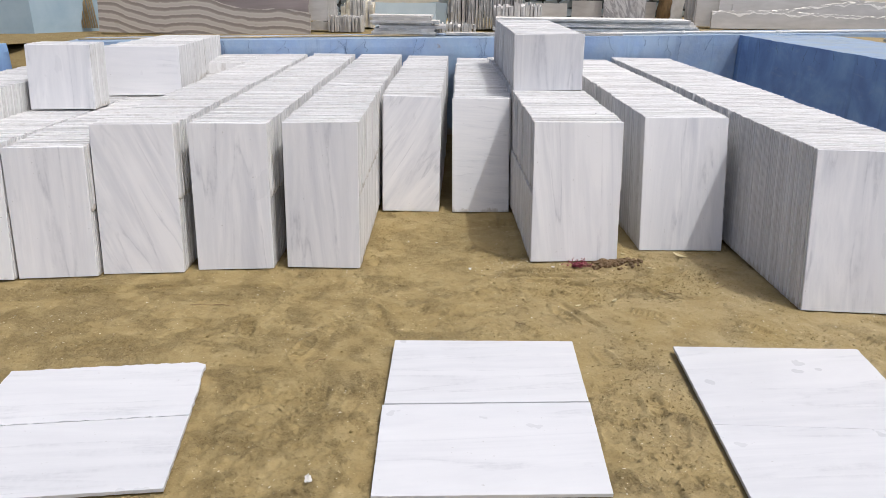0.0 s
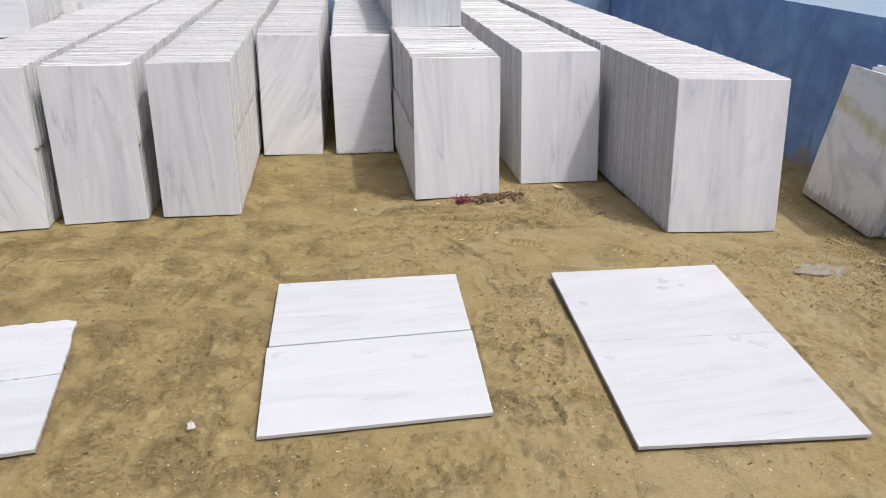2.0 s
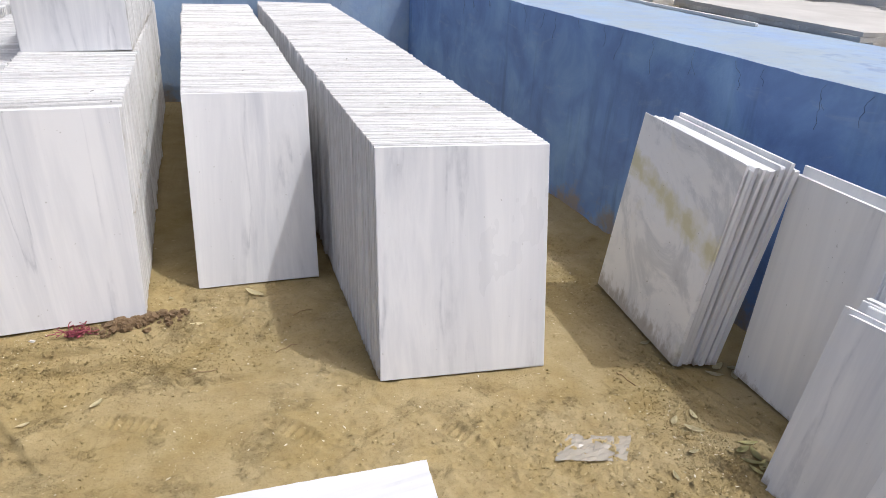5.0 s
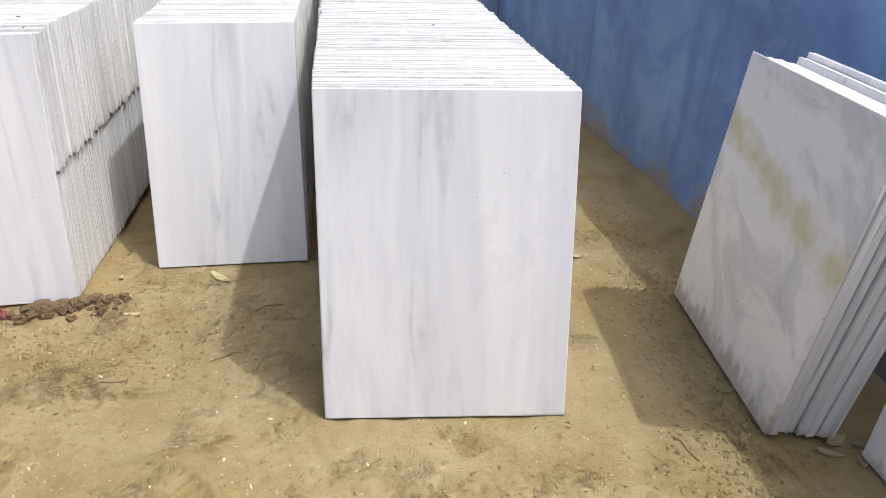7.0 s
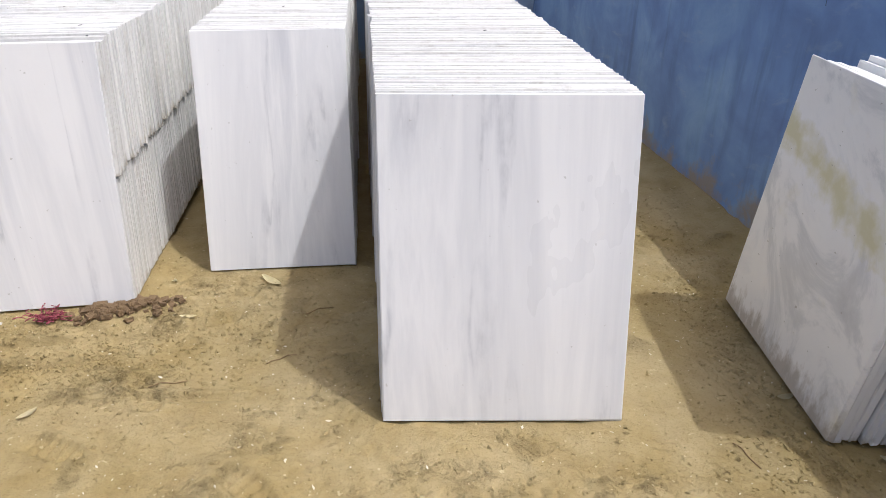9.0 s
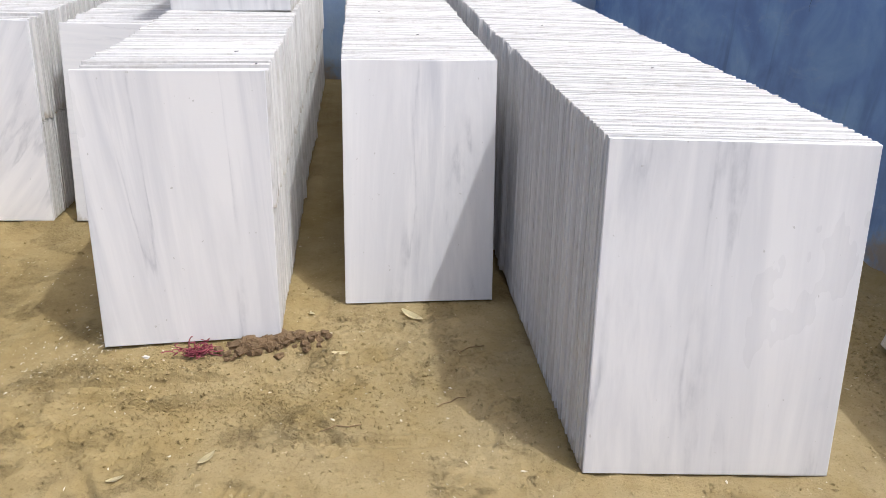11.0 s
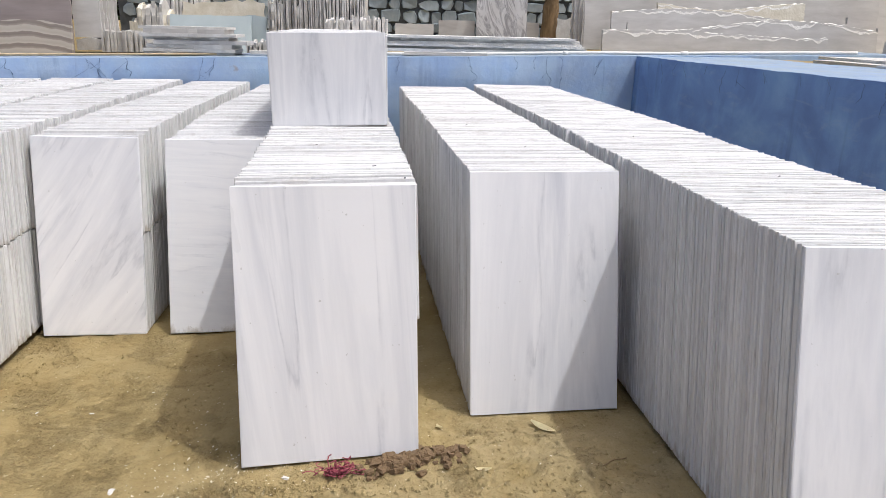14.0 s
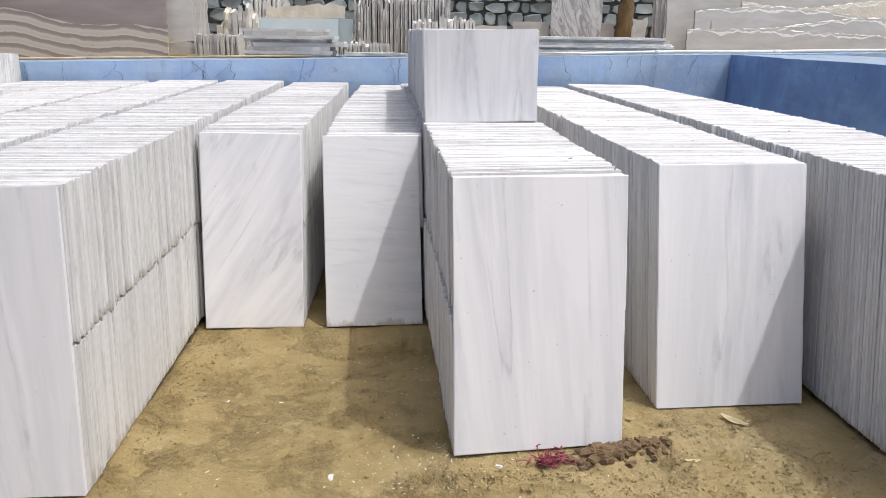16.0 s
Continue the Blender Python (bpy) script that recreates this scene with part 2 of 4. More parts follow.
M_BLUE = blue_paint()
M_BLUE_WORN = blue_paint("blue_limewash_worn", 0.62)
M_LEDGE = blue_paint("blue_limewash_dusty", 0.95)


def plain(name, a, b, rough=0.7, scale=6.0, bump=0.2, stretch=(1, 1, 1), vary=0.0):
    k = Mat(name, rough)
    n = k.noise(k.mapped(stretch), scale, 5, 0.6, 0.3)
    c = k.ramp(n, (0.3, (*a, 1)), (0.7, (*b, 1)))
    if vary:
        c = k.mix(1.0, c, k.grey(k.random(), 0.0, 1.0 - vary, 1.0, 1.0), "MULTIPLY")
    return k.finish(c, k.noise(k.mapped(stretch), scale * 6, 4), bump, 0.01)


M_CLAY = plain("dark_clay", (0.125, 0.080, 0.042), (0.22, 0.148, 0.078), 0.95, 18.0, 0.8)
M_CRACK = plain("crack_shadow", (0.07, 0.11, 0.19), (0.12, 0.18, 0.29), 0.9)
M_PALEBLUE = plain("pale_blue_wall", (0.30, 0.42, 0.52), (0.42, 0.54, 0.62), 0.85, 1.2)
M_GREYSLAB = plain("grey_slab", (0.50, 0.48, 0.45), (0.66, 0.64, 0.61), 0.6, 2.0, 0.1, (1, 1, 4), 0.2)
M_ROUGHSLAB = plain("raw_broken_edge", (0.50, 0.48, 0.445), (0.69, 0.68, 0.65), 0.8, 5.0, 0.6, (1, 1, 1), 0.15)
M_RIM = plain("pale_fractured_stone", (0.64, 0.62, 0.57), (0.80, 0.78, 0.74), 0.85, 9.0, 0.7)
M_CREAM = plain("cream_stone", (0.55, 0.50, 0.38), (0.74, 0.70, 0.60), 0.8, 4.0, 0.5, (1, 1, 1), 0.2)
M_BROWNSLAB = plain("brown_slab", (0.21, 0.175, 0.165), (0.34, 0.29, 0.275), 0.6, 1.6, 0.1, (0.4, 1, 3))
M_GREENSLAB = plain("pale_green_slab", (0.42, 0.50, 0.52), (0.55, 0.62, 0.63), 0.4, 2.0, 0.05)
M_PIPE = plain("white_plastic_pipe", (0.66, 0.65, 0.62), (0.78, 0.77, 0.74), 0.5, 3.0, 0.05)
M_CANE = plain("dry_cane", (0.40, 0.31, 0.18), (0.55, 0.45, 0.29), 0.8, 9.0, 0.2)
M_STONE = plain("blue_grey_rubble", (0.27, 0.33, 0.36), (0.47, 0.53, 0.56), 0.85, 3.0, 0.5, (1, 1, 1), 0.5)
M_MORTAR = plain("dark_mortar", (0.06, 0.07, 0.075), (0.12, 0.125, 0.13), 0.95, 8.0, 0.5)
M_BARK = plain("bark", (0.17, 0.11, 0.055), (0.33, 0.23, 0.12), 0.95, 7.0, 0.8, (2, 2, 0.4))
M_LEAF = plain("leaf_green", (0.04, 0.08, 0.02), (0.09, 0.14, 0.04), 0.6, 5.0, 0.1, (1, 1, 1), 0.4)
M_DRYLEAF = plain("dry_leaf", (0.66, 0.58, 0.34), (0.84, 0.77, 0.52), 0.75, 14.0, 0.3, (1, 1, 1), 0.3)
M_LIMPLEAF = plain("limp_leaf", (0.50, 0.46, 0.18), (0.64, 0.60, 0.34), 0.7, 14.0, 0.3, (1, 1, 1), 0.3)
M_RED = plain("red_plastic_thread", (0.20, 0.03, 0.05), (0.36, 0.08, 0.11), 0.6, 20.0, 0.1)
M_FLECK = plain("straw_and_stone_flecks", (0.48, 0.40, 0.24), (0.72, 0.68, 0.58), 0.85, 12.0, 0.1)
M_INK = plain("black_marker", (0.03, 0.03, 0.04), (0.06, 0.06, 0.07), 0.6, 10.0, 0.0)


def striped():
    k = Mat("banded_stone", 0.6)
    at = k.node("ShaderNodeSeparateXYZ", Vector=k.coord)
    u = k.math("ADD", k.math("MULTIPLY", at.outputs[0], 1 / 3.75), 0.5)
    wave = k.math("MULTIPLY", k.math("SINE", k.math("ADD", k.math("MULTIPLY", u, 14.3), 0.99)), k.math("SUBTRACT", 0.075, k.math("MULTIPLY", u, 0.045)))
    depth = k.math("SUBTRACT", k.math("ADD", k.math("SUBTRACT", 0.74, k.math("MULTIPLY", u, 0.36)), wave), at.outputs[2])
    depth = k.math("ADD", depth, k.math("MULTIPLY", k.noise(k.mapped((2.4, 1, 1.2)), 1.0, 4, 0.55), 0.11))
    s = k.math("FRACT", k.math("MULTIPLY", depth, 7.4))
    c = k.ramp(s, (0.0, (0.52, 0.48, 0.42, 1)), (0.30, (0.47, 0.43, 0.375, 1)), (0.50, (0.55, 0.51, 0.45, 1)), (0.545, (0.25, 0.215, 0.19, 1)), (0.74, (0.22, 0.185, 0.165, 1)), (0.93, (0.33, 0.29, 0.26, 1)), (0.97, (0.50, 0.46, 0.40, 1)))
    grain = k.noise(k.mapped((3, 3, 14)), 2.0, 6, 0.65)
    c = k.mix(k.math("MULTIPLY", grain, 0.4), c, (0.33, 0.29, 0.25, 1))
    moss = k.grey(k.noise(k.mapped((1.5, 1, 4)), 2.4, 5, 0.65), 0.60, 0.0, 0.72, 1.0)
    c = k.mix(k.math("MULTIPLY", moss, 0.5), c, (0.22, 0.18, 0.11, 1))
    return k.finish(c, grain, 0.1, 0.01)


M_STRIPE = striped()


def veined_slab():
    k = Mat("white_slab_grey_plumes", 0.4)
    n = k.noise(k.mapped((3.2, 3.2, 1.0), (0, 20, 0)), 1.6, 6, 0.65, 2.0)
    c = k.ramp(n, (0.44, (0.74, 0.74, 0.75, 1)), (0.56, (0.36, 0.36, 0.38, 1)), (0.66, (0.68, 0.68, 0.69, 1)))
    return k.finish(c)


M_PLUME = veined_slab()


# ---- small builders ----
def mesh_of(bm, name):
    me = bpy.data.meshes.new(name)
    bm.to_mesh(me)
    bm.free()
    return me


def part(name, bm, material, parent=None, label="", m=None):
    """Links a bmesh, or a mesh to be shared, as one object under a thing."""
    me = bm if isinstance(bm, bpy.types.Mesh) else mesh_of(bm, name)
    if not me.materials:
        me.materials.append(material)
    ob = new(name, me)
    if parent is not None:
        ob.parent = parent
    if m is not None:
        ob.matrix_basis = m
    if label:
        ob["label"] = label
    return ob


def thing(name, label, category, m=None, group="", kind=""):
    ob = new(name)
    ob.empty_display_size = 0.2
    if m is not None:
        ob.matrix_basis = m
    return tagged(ob, label, category, group, kind)


def box(x0, x1, y0, y1, z0, z1, bevel=0.0, seg=1):
    bm = bmesh.new()
    bmesh.ops.create_cube(bm, size=1)
    for v in bm.verts:
        v.co = ((x0 + x1) / 2 + v.co.x * (x1 - x0), (y0 + y1) / 2 + v.co.y * (y1 - y0), (z0 + z1) / 2 + v.co.z * (z1 - z0))
    if bevel:
        bmesh.ops.bevel(bm, geom=bm.edges[:], offset=bevel, segments=seg, affect="EDGES")
    return bm


def prism(corners, z0, z1, bevel=0.0, rough=0.0, step=0.0, seed=1):
    """An upright prism over a plan outline; rough breaks the outline between the corners."""
    rng = random.Random(seed)
    pts = []
    n = len(corners)
    for i in range(n):
        a, b = Vector(corners[i]), Vector(corners[(i + 1) % n])
        k = max(1, int((b - a).length / step)) if step else 1
        normal = Vector((b.y - a.y, a.x - b.x)).normalized()
        for j in range(k):
            p = a.lerp(b, j / k)
            pts.append(p + normal * (rng.uniform(-rough, rough) if j else 0))
    bm = bmesh.new()
    f = bm.faces.new([bm.verts.new((p.x, p.y, z1)) for p in pts])
    if f.normal.z < 0:
        f.normal_flip()
    r = bmesh.ops.extrude_face_region(bm, geom=[f])
    for v in r["geom"]:
        if isinstance(v, bmesh.types.BMVert):
            v.co.z = z0
    bmesh.ops.recalc_face_normals(bm, faces=bm.faces[:])
    if bevel:
        tops = [e for e in bm.edges if all(abs(v.co.z - z1) < 1e-6 for v in e.verts)]
        bmesh.ops.bevel(bm, geom=tops, offset=bevel, segments=1, affect="EDGES")
    return bm


def slab_bm(w, t, h, seed, chip=0.004):
    """A sawn slab standing on its edge, base at z = 0, front face towards -y."""
    rng = random.Random(seed)
    bm = box(-w / 2, w / 2, 0, t, 0, h, 0.0024)
    for v in bm.verts:
        if abs(v.co.x) > w / 2 - 0.01 and (v.co.z < 0.01 or v.co.z > h - 0.01):
            v.co.x -= math.copysign(rng.uniform(0, chip), v.co.x)
            v.co.z += rng.uniform(0, chip) * (1 if v.co.z < 0.01 else -1)
    return bm


def broken_slab_bm(w, t, h, seed, rough=0.02, top=0.0, step=0.08):
    """A raw slab: sawn faces, broken ends and top."""
    rng = random.Random(seed)
    ph = rng.uniform(0, 6)
    out = [(-w / 2, 0)]
    k = max(3, int(w / step))
    out += [(w / 2, 0)]
    kh = max(2, int(h / step))
    for i in range(1, kh):
        out.append((w / 2 + rng.uniform(-rough, rough), h * i / kh))
    for i in range(k + 1):
        x = w / 2 - w * i / k
        out.append((x, h - top * (0.5 + 0.5 * math.sin(ph + 5 * i / k)) + rng.uniform(-rough, rough)))
    for i in range(kh - 1, 0, -1):
        out.append((-w / 2 + rng.uniform(-rough, rough), h * i / kh))
    bm = bmesh.new()
    f = bm.faces.new([bm.verts.new((x, 0, z)) for x, z in out])
    r = bmesh.ops.extrude_face_region(bm, geom=[f])
    for v in r["geom"]:
        if isinstance(v, bmesh.types.BMVert):
            v.co.y = t
    bmesh.ops.recalc_face_normals(bm, faces=bm.faces[:])
    return bm


def tube(points, radius, sides=8):
    """A round bar along points."""
    bm = bmesh.new()
    rings = []
    for i, p in enumerate(points):
        p = Vector(p)
        a = Vector(points[max(0, i - 1)])
        b = Vector(points[min(len(points) - 1, i + 1)])
        d = (b - a).normalized()
        side = d.cross((0, 0, 1))
        side = side.normalized() if side.length > 1e-4 else Vector((1, 0, 0))
        up = side.cross(d)
        r = radius[i] if isinstance(radius, (list, tuple)) else radius
        rings.append([bm.verts.new(p + side * r * math.cos(6.2832 * j / sides) + up * r * math.sin(6.2832 * j / sides)) for j in range(sides)])
    for a, b in zip(rings, rings[1:]):
        for j in range(sides):
            bm.faces.new((a[j], a[(j + 1) % sides], b[(j + 1) % sides], b[j]))
    bm.faces.new(rings[0][::-1])
    bm.faces.new(rings[-1])
    bmesh.ops.recalc_face_normals(bm, faces=bm.faces[:])
    for f in bm.faces:
        f.smooth = len(f.verts) == 4
    return bm


# ---- ground of the pit ----
LATTICES = {k: np.random.RandomState(k).rand(128, 128) for k in range(1, 9)}


def value_noise(x, y, scale, seed):
    g = LATTICES[seed]
    u, v = x * scale, y * scale
    i, j = np.floor(u).astype(int), np.floor(v).astype(int)
    a, b = u - i, v - j
    a, b = a * a * (3 - 2 * a), b * b * (3 - 2 * b)
    p = lambda di, dj: g[(i + di) % 128, (j + dj) % 128]
    return (p(0, 0) * (1 - a) + p(1, 0) * a) * (1 - b) + (p(0, 1) * (1 - a) + p(1, 1) * a) * b - 0.5


def worked(x, y):
    """How broken up the crust is: 0 trodden smooth, 1 loose."""
    return np.clip(value_noise(x, y, 1.1, 7) * 3.2 + value_noise(x, y, 2.7, 5) * 1.6 + 0.42, 0, 1)


FLAT_ZONES = ((-0.16, 1.06, 3.06, 4.66), (1.67, 2.90, 2.86, 4.70), (-2.40, -1.03, 2.84, 4.20))
SCRAPES = ((0.60, 5.86, 1.42, 5.94, 0.016, 0.016), (1.15, 5.74, 1.46, 5.84, 0.014, 0.014), (-2.85, 5.21, -2.05, 5.44, 0.014, 0.012), (-2.75, 5.19, -1.70, 5.48, 0.012, 0.010), (1.12, 5.73, 1.52, 5.80, 0.016, 0.022), (0.62, 5.78, 1.05, 5.80, 0.012, 0.014), (1.55, 5.92, 2.15, 6.12, 0.012, 0.03),
           (-2.9, 5.22, -2.3, 5.27, 0.014, 0.016), (-1.7, 5.42, -1.2, 5.48, 0.012, 0.014), (1.02, 5.38, 1.30, 4.98, 0.010, 0.02), (1.55, 5.55, 2.3, 5.50, 0.010, 0.02))
TREADS = ((1.24, 4.52, 0.3), (1.05, 5.15, 0.5), (1.42, 3.98, 0.1), (1.50, 3.70, -0.2), (1.85, 5.55, 0.6), (2.35, 5.05, 0.9), (-0.75, 4.5, -0.2), (-0.35, 5.1, 0.4),
          (-1.2, 4.75, 0.2), (3.5, 4.0, 0.3), (3.1, 4.9, 0.7), (1.35, 3.2, 0.2), (0.75, 5.6, 0.9), (1.62, 5.25, 1.2), (-0.5, 3.9, 0.1))


# front feet of the rows: two ends and the height of the base
FEET = ((2.797, 5.332, 3.690, 5.316, 0.006), (1.852, 6.535, 2.607, 6.583, -0.012), (0.836, 6.088, 1.590, 6.195, 0.012), (0.090, 7.54, 0.693, 7.603, -0.03), (-0.648, 7.493, -0.048, 7.541, -0.022),
        (-1.206, 5.801, -0.597, 5.833, 0.010), (-1.928, 5.69, -1.313, 5.78, 0.004), (-2.653, 5.54, -2.018, 5.637, 0.002), (-3.268, 5.389, -2.674, 5.503, 0.0))


def ground_height(x, y):
    z = 0.022 * value_noise(x, y, 0.9, 1) + 0.012 * value_noise(x, y, 3.1, 2) + 0.008 * value_noise(x, y, 9.0, 3)
    loose = worked(x, y)
    z += loose * (0.008 * value_noise(x, y, 13.0, 4) + 0.010 * value_noise(x, y, 27.0, 5) + 0.013 * value_noise(x, y, 47.0, 8)) + 0.006 * value_noise(x, y, 24.0, 6)
    n9, n17 = value_noise(x, y, 8.5, 3) + 0.5 * value_noise(x, y, 19.0, 6), value_noise(x, y, 16.0, 2) + 0.5 * value_noise(x, y, 35.0, 4)
    z += 0.008 * loose * np.clip((n9 - 0.02) * 18, 0, 1) + 0.008 * loose * np.clip((n17 - 0.05) * 18, 0, 1)
    for ox in (0.0, 0.05, 0.11, 0.17):
        d = (x - 4.12 - ox) + 0.30 * (y - 5.75)
        z -= 0.014 * np.exp(-(d / 0.014) ** 2) * np.clip((5.9 - y) * 4, 0, 1) * np.clip((y - 4.4) * 4, 0, 1)
    for x0, y0, x1, y1, deep, wide in SCRAPES:
        l = math.hypot(x1 - x0, y1 - y0)
        u, v = ((x - x0) * (x1 - x0) + (y - y0) * (y1 - y0)) / l, ((y - y0) * (x1 - x0) - (x - x0) * (y1 - y0)) / l
        v = v + 0.03 * value_noise(x, y, 4.0, 2)
        on = np.clip(u / 0.05, 0, 1) * np.clip((l - u) / 0.05, 0, 1)
        z += on * 2.2 * deep * (0.8 * np.exp(-((v - wide) / wide) ** 2) - np.exp(-(v / wide) ** 2))
    u, v = ((x - 1.22) * 0.955 + (y - 6.035) * 0.296), ((y - 6.035) * 0.955 - (x - 1.22) * 0.296)
    z += 0.050 * np.clip(u / 0.2, 0, 1) * np.clip((0.78 - u) / 0.34, 0, 1) * np.exp(-((v + 0.02 * value_noise(x, y, 7.0, 2)) / 0.05) ** 2)
    z += 0.016 * np.clip((x - 0.72) / 0.08, 0, 1) * np.clip((1.42 - x) / 0.1, 0, 1) * np.exp(-((y - 5.985 - 0.03 * value_noise(x, y, 5.0, 4)) / 0.03) ** 2)
    z -= 0.011 * np.exp(-((np.hypot(x - 0.49, y - 5.49) - 0.12) / 0.008) ** 2)
    for fx, fy, fa in TREADS:
        c, s = math.cos(fa), math.sin(fa)
        u, v = ((x - fx) * c + (y - fy) * s) / 0.05, ((y - fy) * c - (x - fx) * s) / 0.135
        inside = np.clip(1.25 - (u ** 4 + v ** 4), 0, 1)
        z -= inside * (0.014 + 0.013 * np.sin(v * 20 + 1.5 * u * u))
        z += np.exp(-((np.sqrt(u * u + v * v) - 1.25) ** 2) * 14) * 0.010
    z = z - 0.018 - 0.012 * np.clip(y - 5.6, -3.0, 2.4)
    for x0, y0, x1, y1, base in FEET:
        l = math.hypot(x1 - x0, y1 - y0)
        u, v = ((x - x0) * (x1 - x0) + (y - y0) * (y1 - y0)) / l, ((y - y0) * (x1 - x0) - (x - x0) * (y1 - y0)) / l
        near = np.clip((v + 0.13 + 0.10 * value_noise(x, y, 6.0, 3)) / 0.12, 0, 1) * np.clip((u + 0.12) / 0.10, 0, 1) * np.clip((l + 0.12 - u) / 0.10, 0, 1) * np.clip((0.9 - v) * 4, 0, 1)
        z = z + near * (np.maximum(z, base - 0.004 + 0.012 * value_noise(x, y, 15.0, 2)) - z)
    for a, b, c, d in FLAT_ZONES:
        under = (x > a) & (x < b) & (y > c) & (y < d)
        z = np.where(under, np.minimum(z, 0.010), z)
    return z


def axis_steps(lo, hi, a, b, fine, coarse):
    out = [lo]
    while out[-1] < hi:
        d = max(a - out[-1], out[-1] - b, 0)
        out.append(out[-1] + fine + min(coarse - fine, d * 0.14))
    return np.array(out)


def build_ground():
    xs, ys = axis_steps(-9.0, 7.0, -3.0, 4.6, 0.0125, 0.35), axis_steps(-7.0, 12.6, 2.8, 6.7, 0.0125, 0.35)
    gx, gy = np.meshgrid(xs, ys)
    gz = ground_height(gx, gy)
    ramp = np.clip((gy - 9.7) / 1.4, 0, 1) * np.clip((-5.75 - gx) / 0.25, 0, 1) * np.clip((gx + 8.6) / 0.25, 0, 1)
    gz = gz + 1.30 * ramp
    wallfoot = np.clip(1 - np.abs(gx - (4.86 - 0.105 * (gy - 7.0))) / 0.35, 0, 1)
    gz = gz + 0.05 * wallfoot ** 2
    n, m = len(xs), len(ys)
    verts = np.stack([gx, gy, gz], -1).reshape(-1, 3)
    idx = np.arange(n * m).reshape(m, n)
    faces = np.stack([idx[:-1, :-1], idx[:-1, 1:], idx[1:, 1:], idx[1:, :-1]], -1).reshape(-1, 4)
    me = bpy.data.meshes.new("ground")
    me.from_pydata(verts.tolist(), [], faces.tolist())
    me.polygons.foreach_set("use_smooth", np.ones(len(faces), dtype=bool))
    me.materials.append(M_EARTH)
    tagged(new("ground", me), "trodden tan earth floor with footprints and crumbs", "ground", kind="structure")


build_ground()


# ---- blue walls of the pit ----
def wall_solid(name, line, thick, side, z_tops, label, z0=-0.3, seed=3, paint=None):
    """A painted wall along a plan line: rough face with uneven arris, and a dusty ledge on it."""
    rng = random.Random(seed)
    a, b = Vector(line[0]), Vector(line[1])
    d = (b - a).normalized()
    nrm = Vector((-d.y, d.x)) * side
    length = (b - a).length
    nu, nz = int(length / 0.12), 14
    bm = bmesh.new()
    grid = []
    for i in range(nu + 1):
        s = i / nu
        p = a.lerp(b, s)
        top = z_tops[0] + (z_tops[1] - z_tops[0]) * s - abs(noise.noise((s * length * 3.1, seed, 0))) * 0.012
        col = []
        for j in range(nz + 1):
            z = z0 + (top - z0) * j / nz
            off = noise.noise((s * length * 0.9, z * 1.3, seed)) * 0.018 + noise.noise((s * length * 4, z * 5, seed)) * 0.005
            if j == nz:
                off = 0.012 + 0.010 * noise.noise((s * length * 6, 2.0, seed))
            q = p + nrm * off
            col.append(bm.verts.new((q.x, q.y, z)))
        back = p + nrm * thick
        col.append(bm.verts.new((back.x, back.y, top + 0.004)))
        col.append(bm.verts.new((back.x, back.y, z0)))
        grid.append(col)
    for c0, c1 in zip(grid, grid[1:]):
        for j in range(len(c0) - 1):
            f = bm.faces.new((c0[j], c1[j], c1[j + 1], c0[j + 1]))
            f.smooth = j < nz - 1
            f.material_index = 1 if j == nz else 0
    bm.faces.new(grid[0])
    bm.faces.new(grid[-1][::-1])
    bmesh.ops.recalc_face_normals(bm, faces=bm.faces[:])
    me = mesh_of(bm, name)
    me.materials.append(paint or M_BLUE)
    me.materials.append(M_LEDGE)
    return tagged(new(name, me), label, "wall", kind="structure")


CORNER = (4.33, 12.08)
wall_back = wall_solid("wall_north", ((-6.0, 11.05), (8.0, 12.446)), 0.95, 1, (1.335, 1.613), "cracked blue limewashed retaining wall with a chipped dusty top", seed=3, paint=M_BLUE_WORN)
wall_right = wall_solid("wall_east", (CORNER, (6.0, -3.8)), 1.5, 1, (1.54, 1.52), "blue limewashed pit wall with a broad dusty ledge", seed=8)
wall_left = wall_solid("wall_west", ((-7.6, -5.0), (-6.62, 10.7)), 0.5, 1, (1.40, 1.34), "blue limewashed side wall", seed=12)
wall_near = wall_solid("wall_south", ((6.0, -3.8), (-7.6, -5.0)), 0.5, 1, (1.5, 1.4), "blue limewashed wall behind the yard", seed=15)


def upper_ground():
    """The yard round the pit, at the height of the ledges, out to the horizon."""
    bm = bmesh.new()
    far = 400
    inner = [(5.7, 12.6), (4.3, 12.9), (-6.1, 11.8), (-7.0, 10.6), (-8.0, -5.3), (7.2, -4.1), (6.55, 2.0)]
    outer = [(far, far), (10, far), (-10, far), (-far, far), (-far, -far), (far, -far), (far, 2.0)]
    vi = [bm.verts.new((x, y, 1.315 + 0.0195 * (x + 6) * (y > 9))) for x, y in inner]
    vo = [bm.verts.new((x, y, 1.4)) for x, y in outer]
    n = len(inner)
    for i in range(n):
        bm.faces.new((vi[i], vo[i], vo[(i + 1) % n], vi[(i + 1) % n]))
    bmesh.ops.recalc_face_normals(bm, faces=bm.faces[:])
    for f in bm.faces:
        if f.normal.z < 0:
            f.normal_flip()
    tagged(part("upper_ground", bm, M_EARTH), "bare tan yard ground above the pit", "ground", kind="structure")


upper_ground()


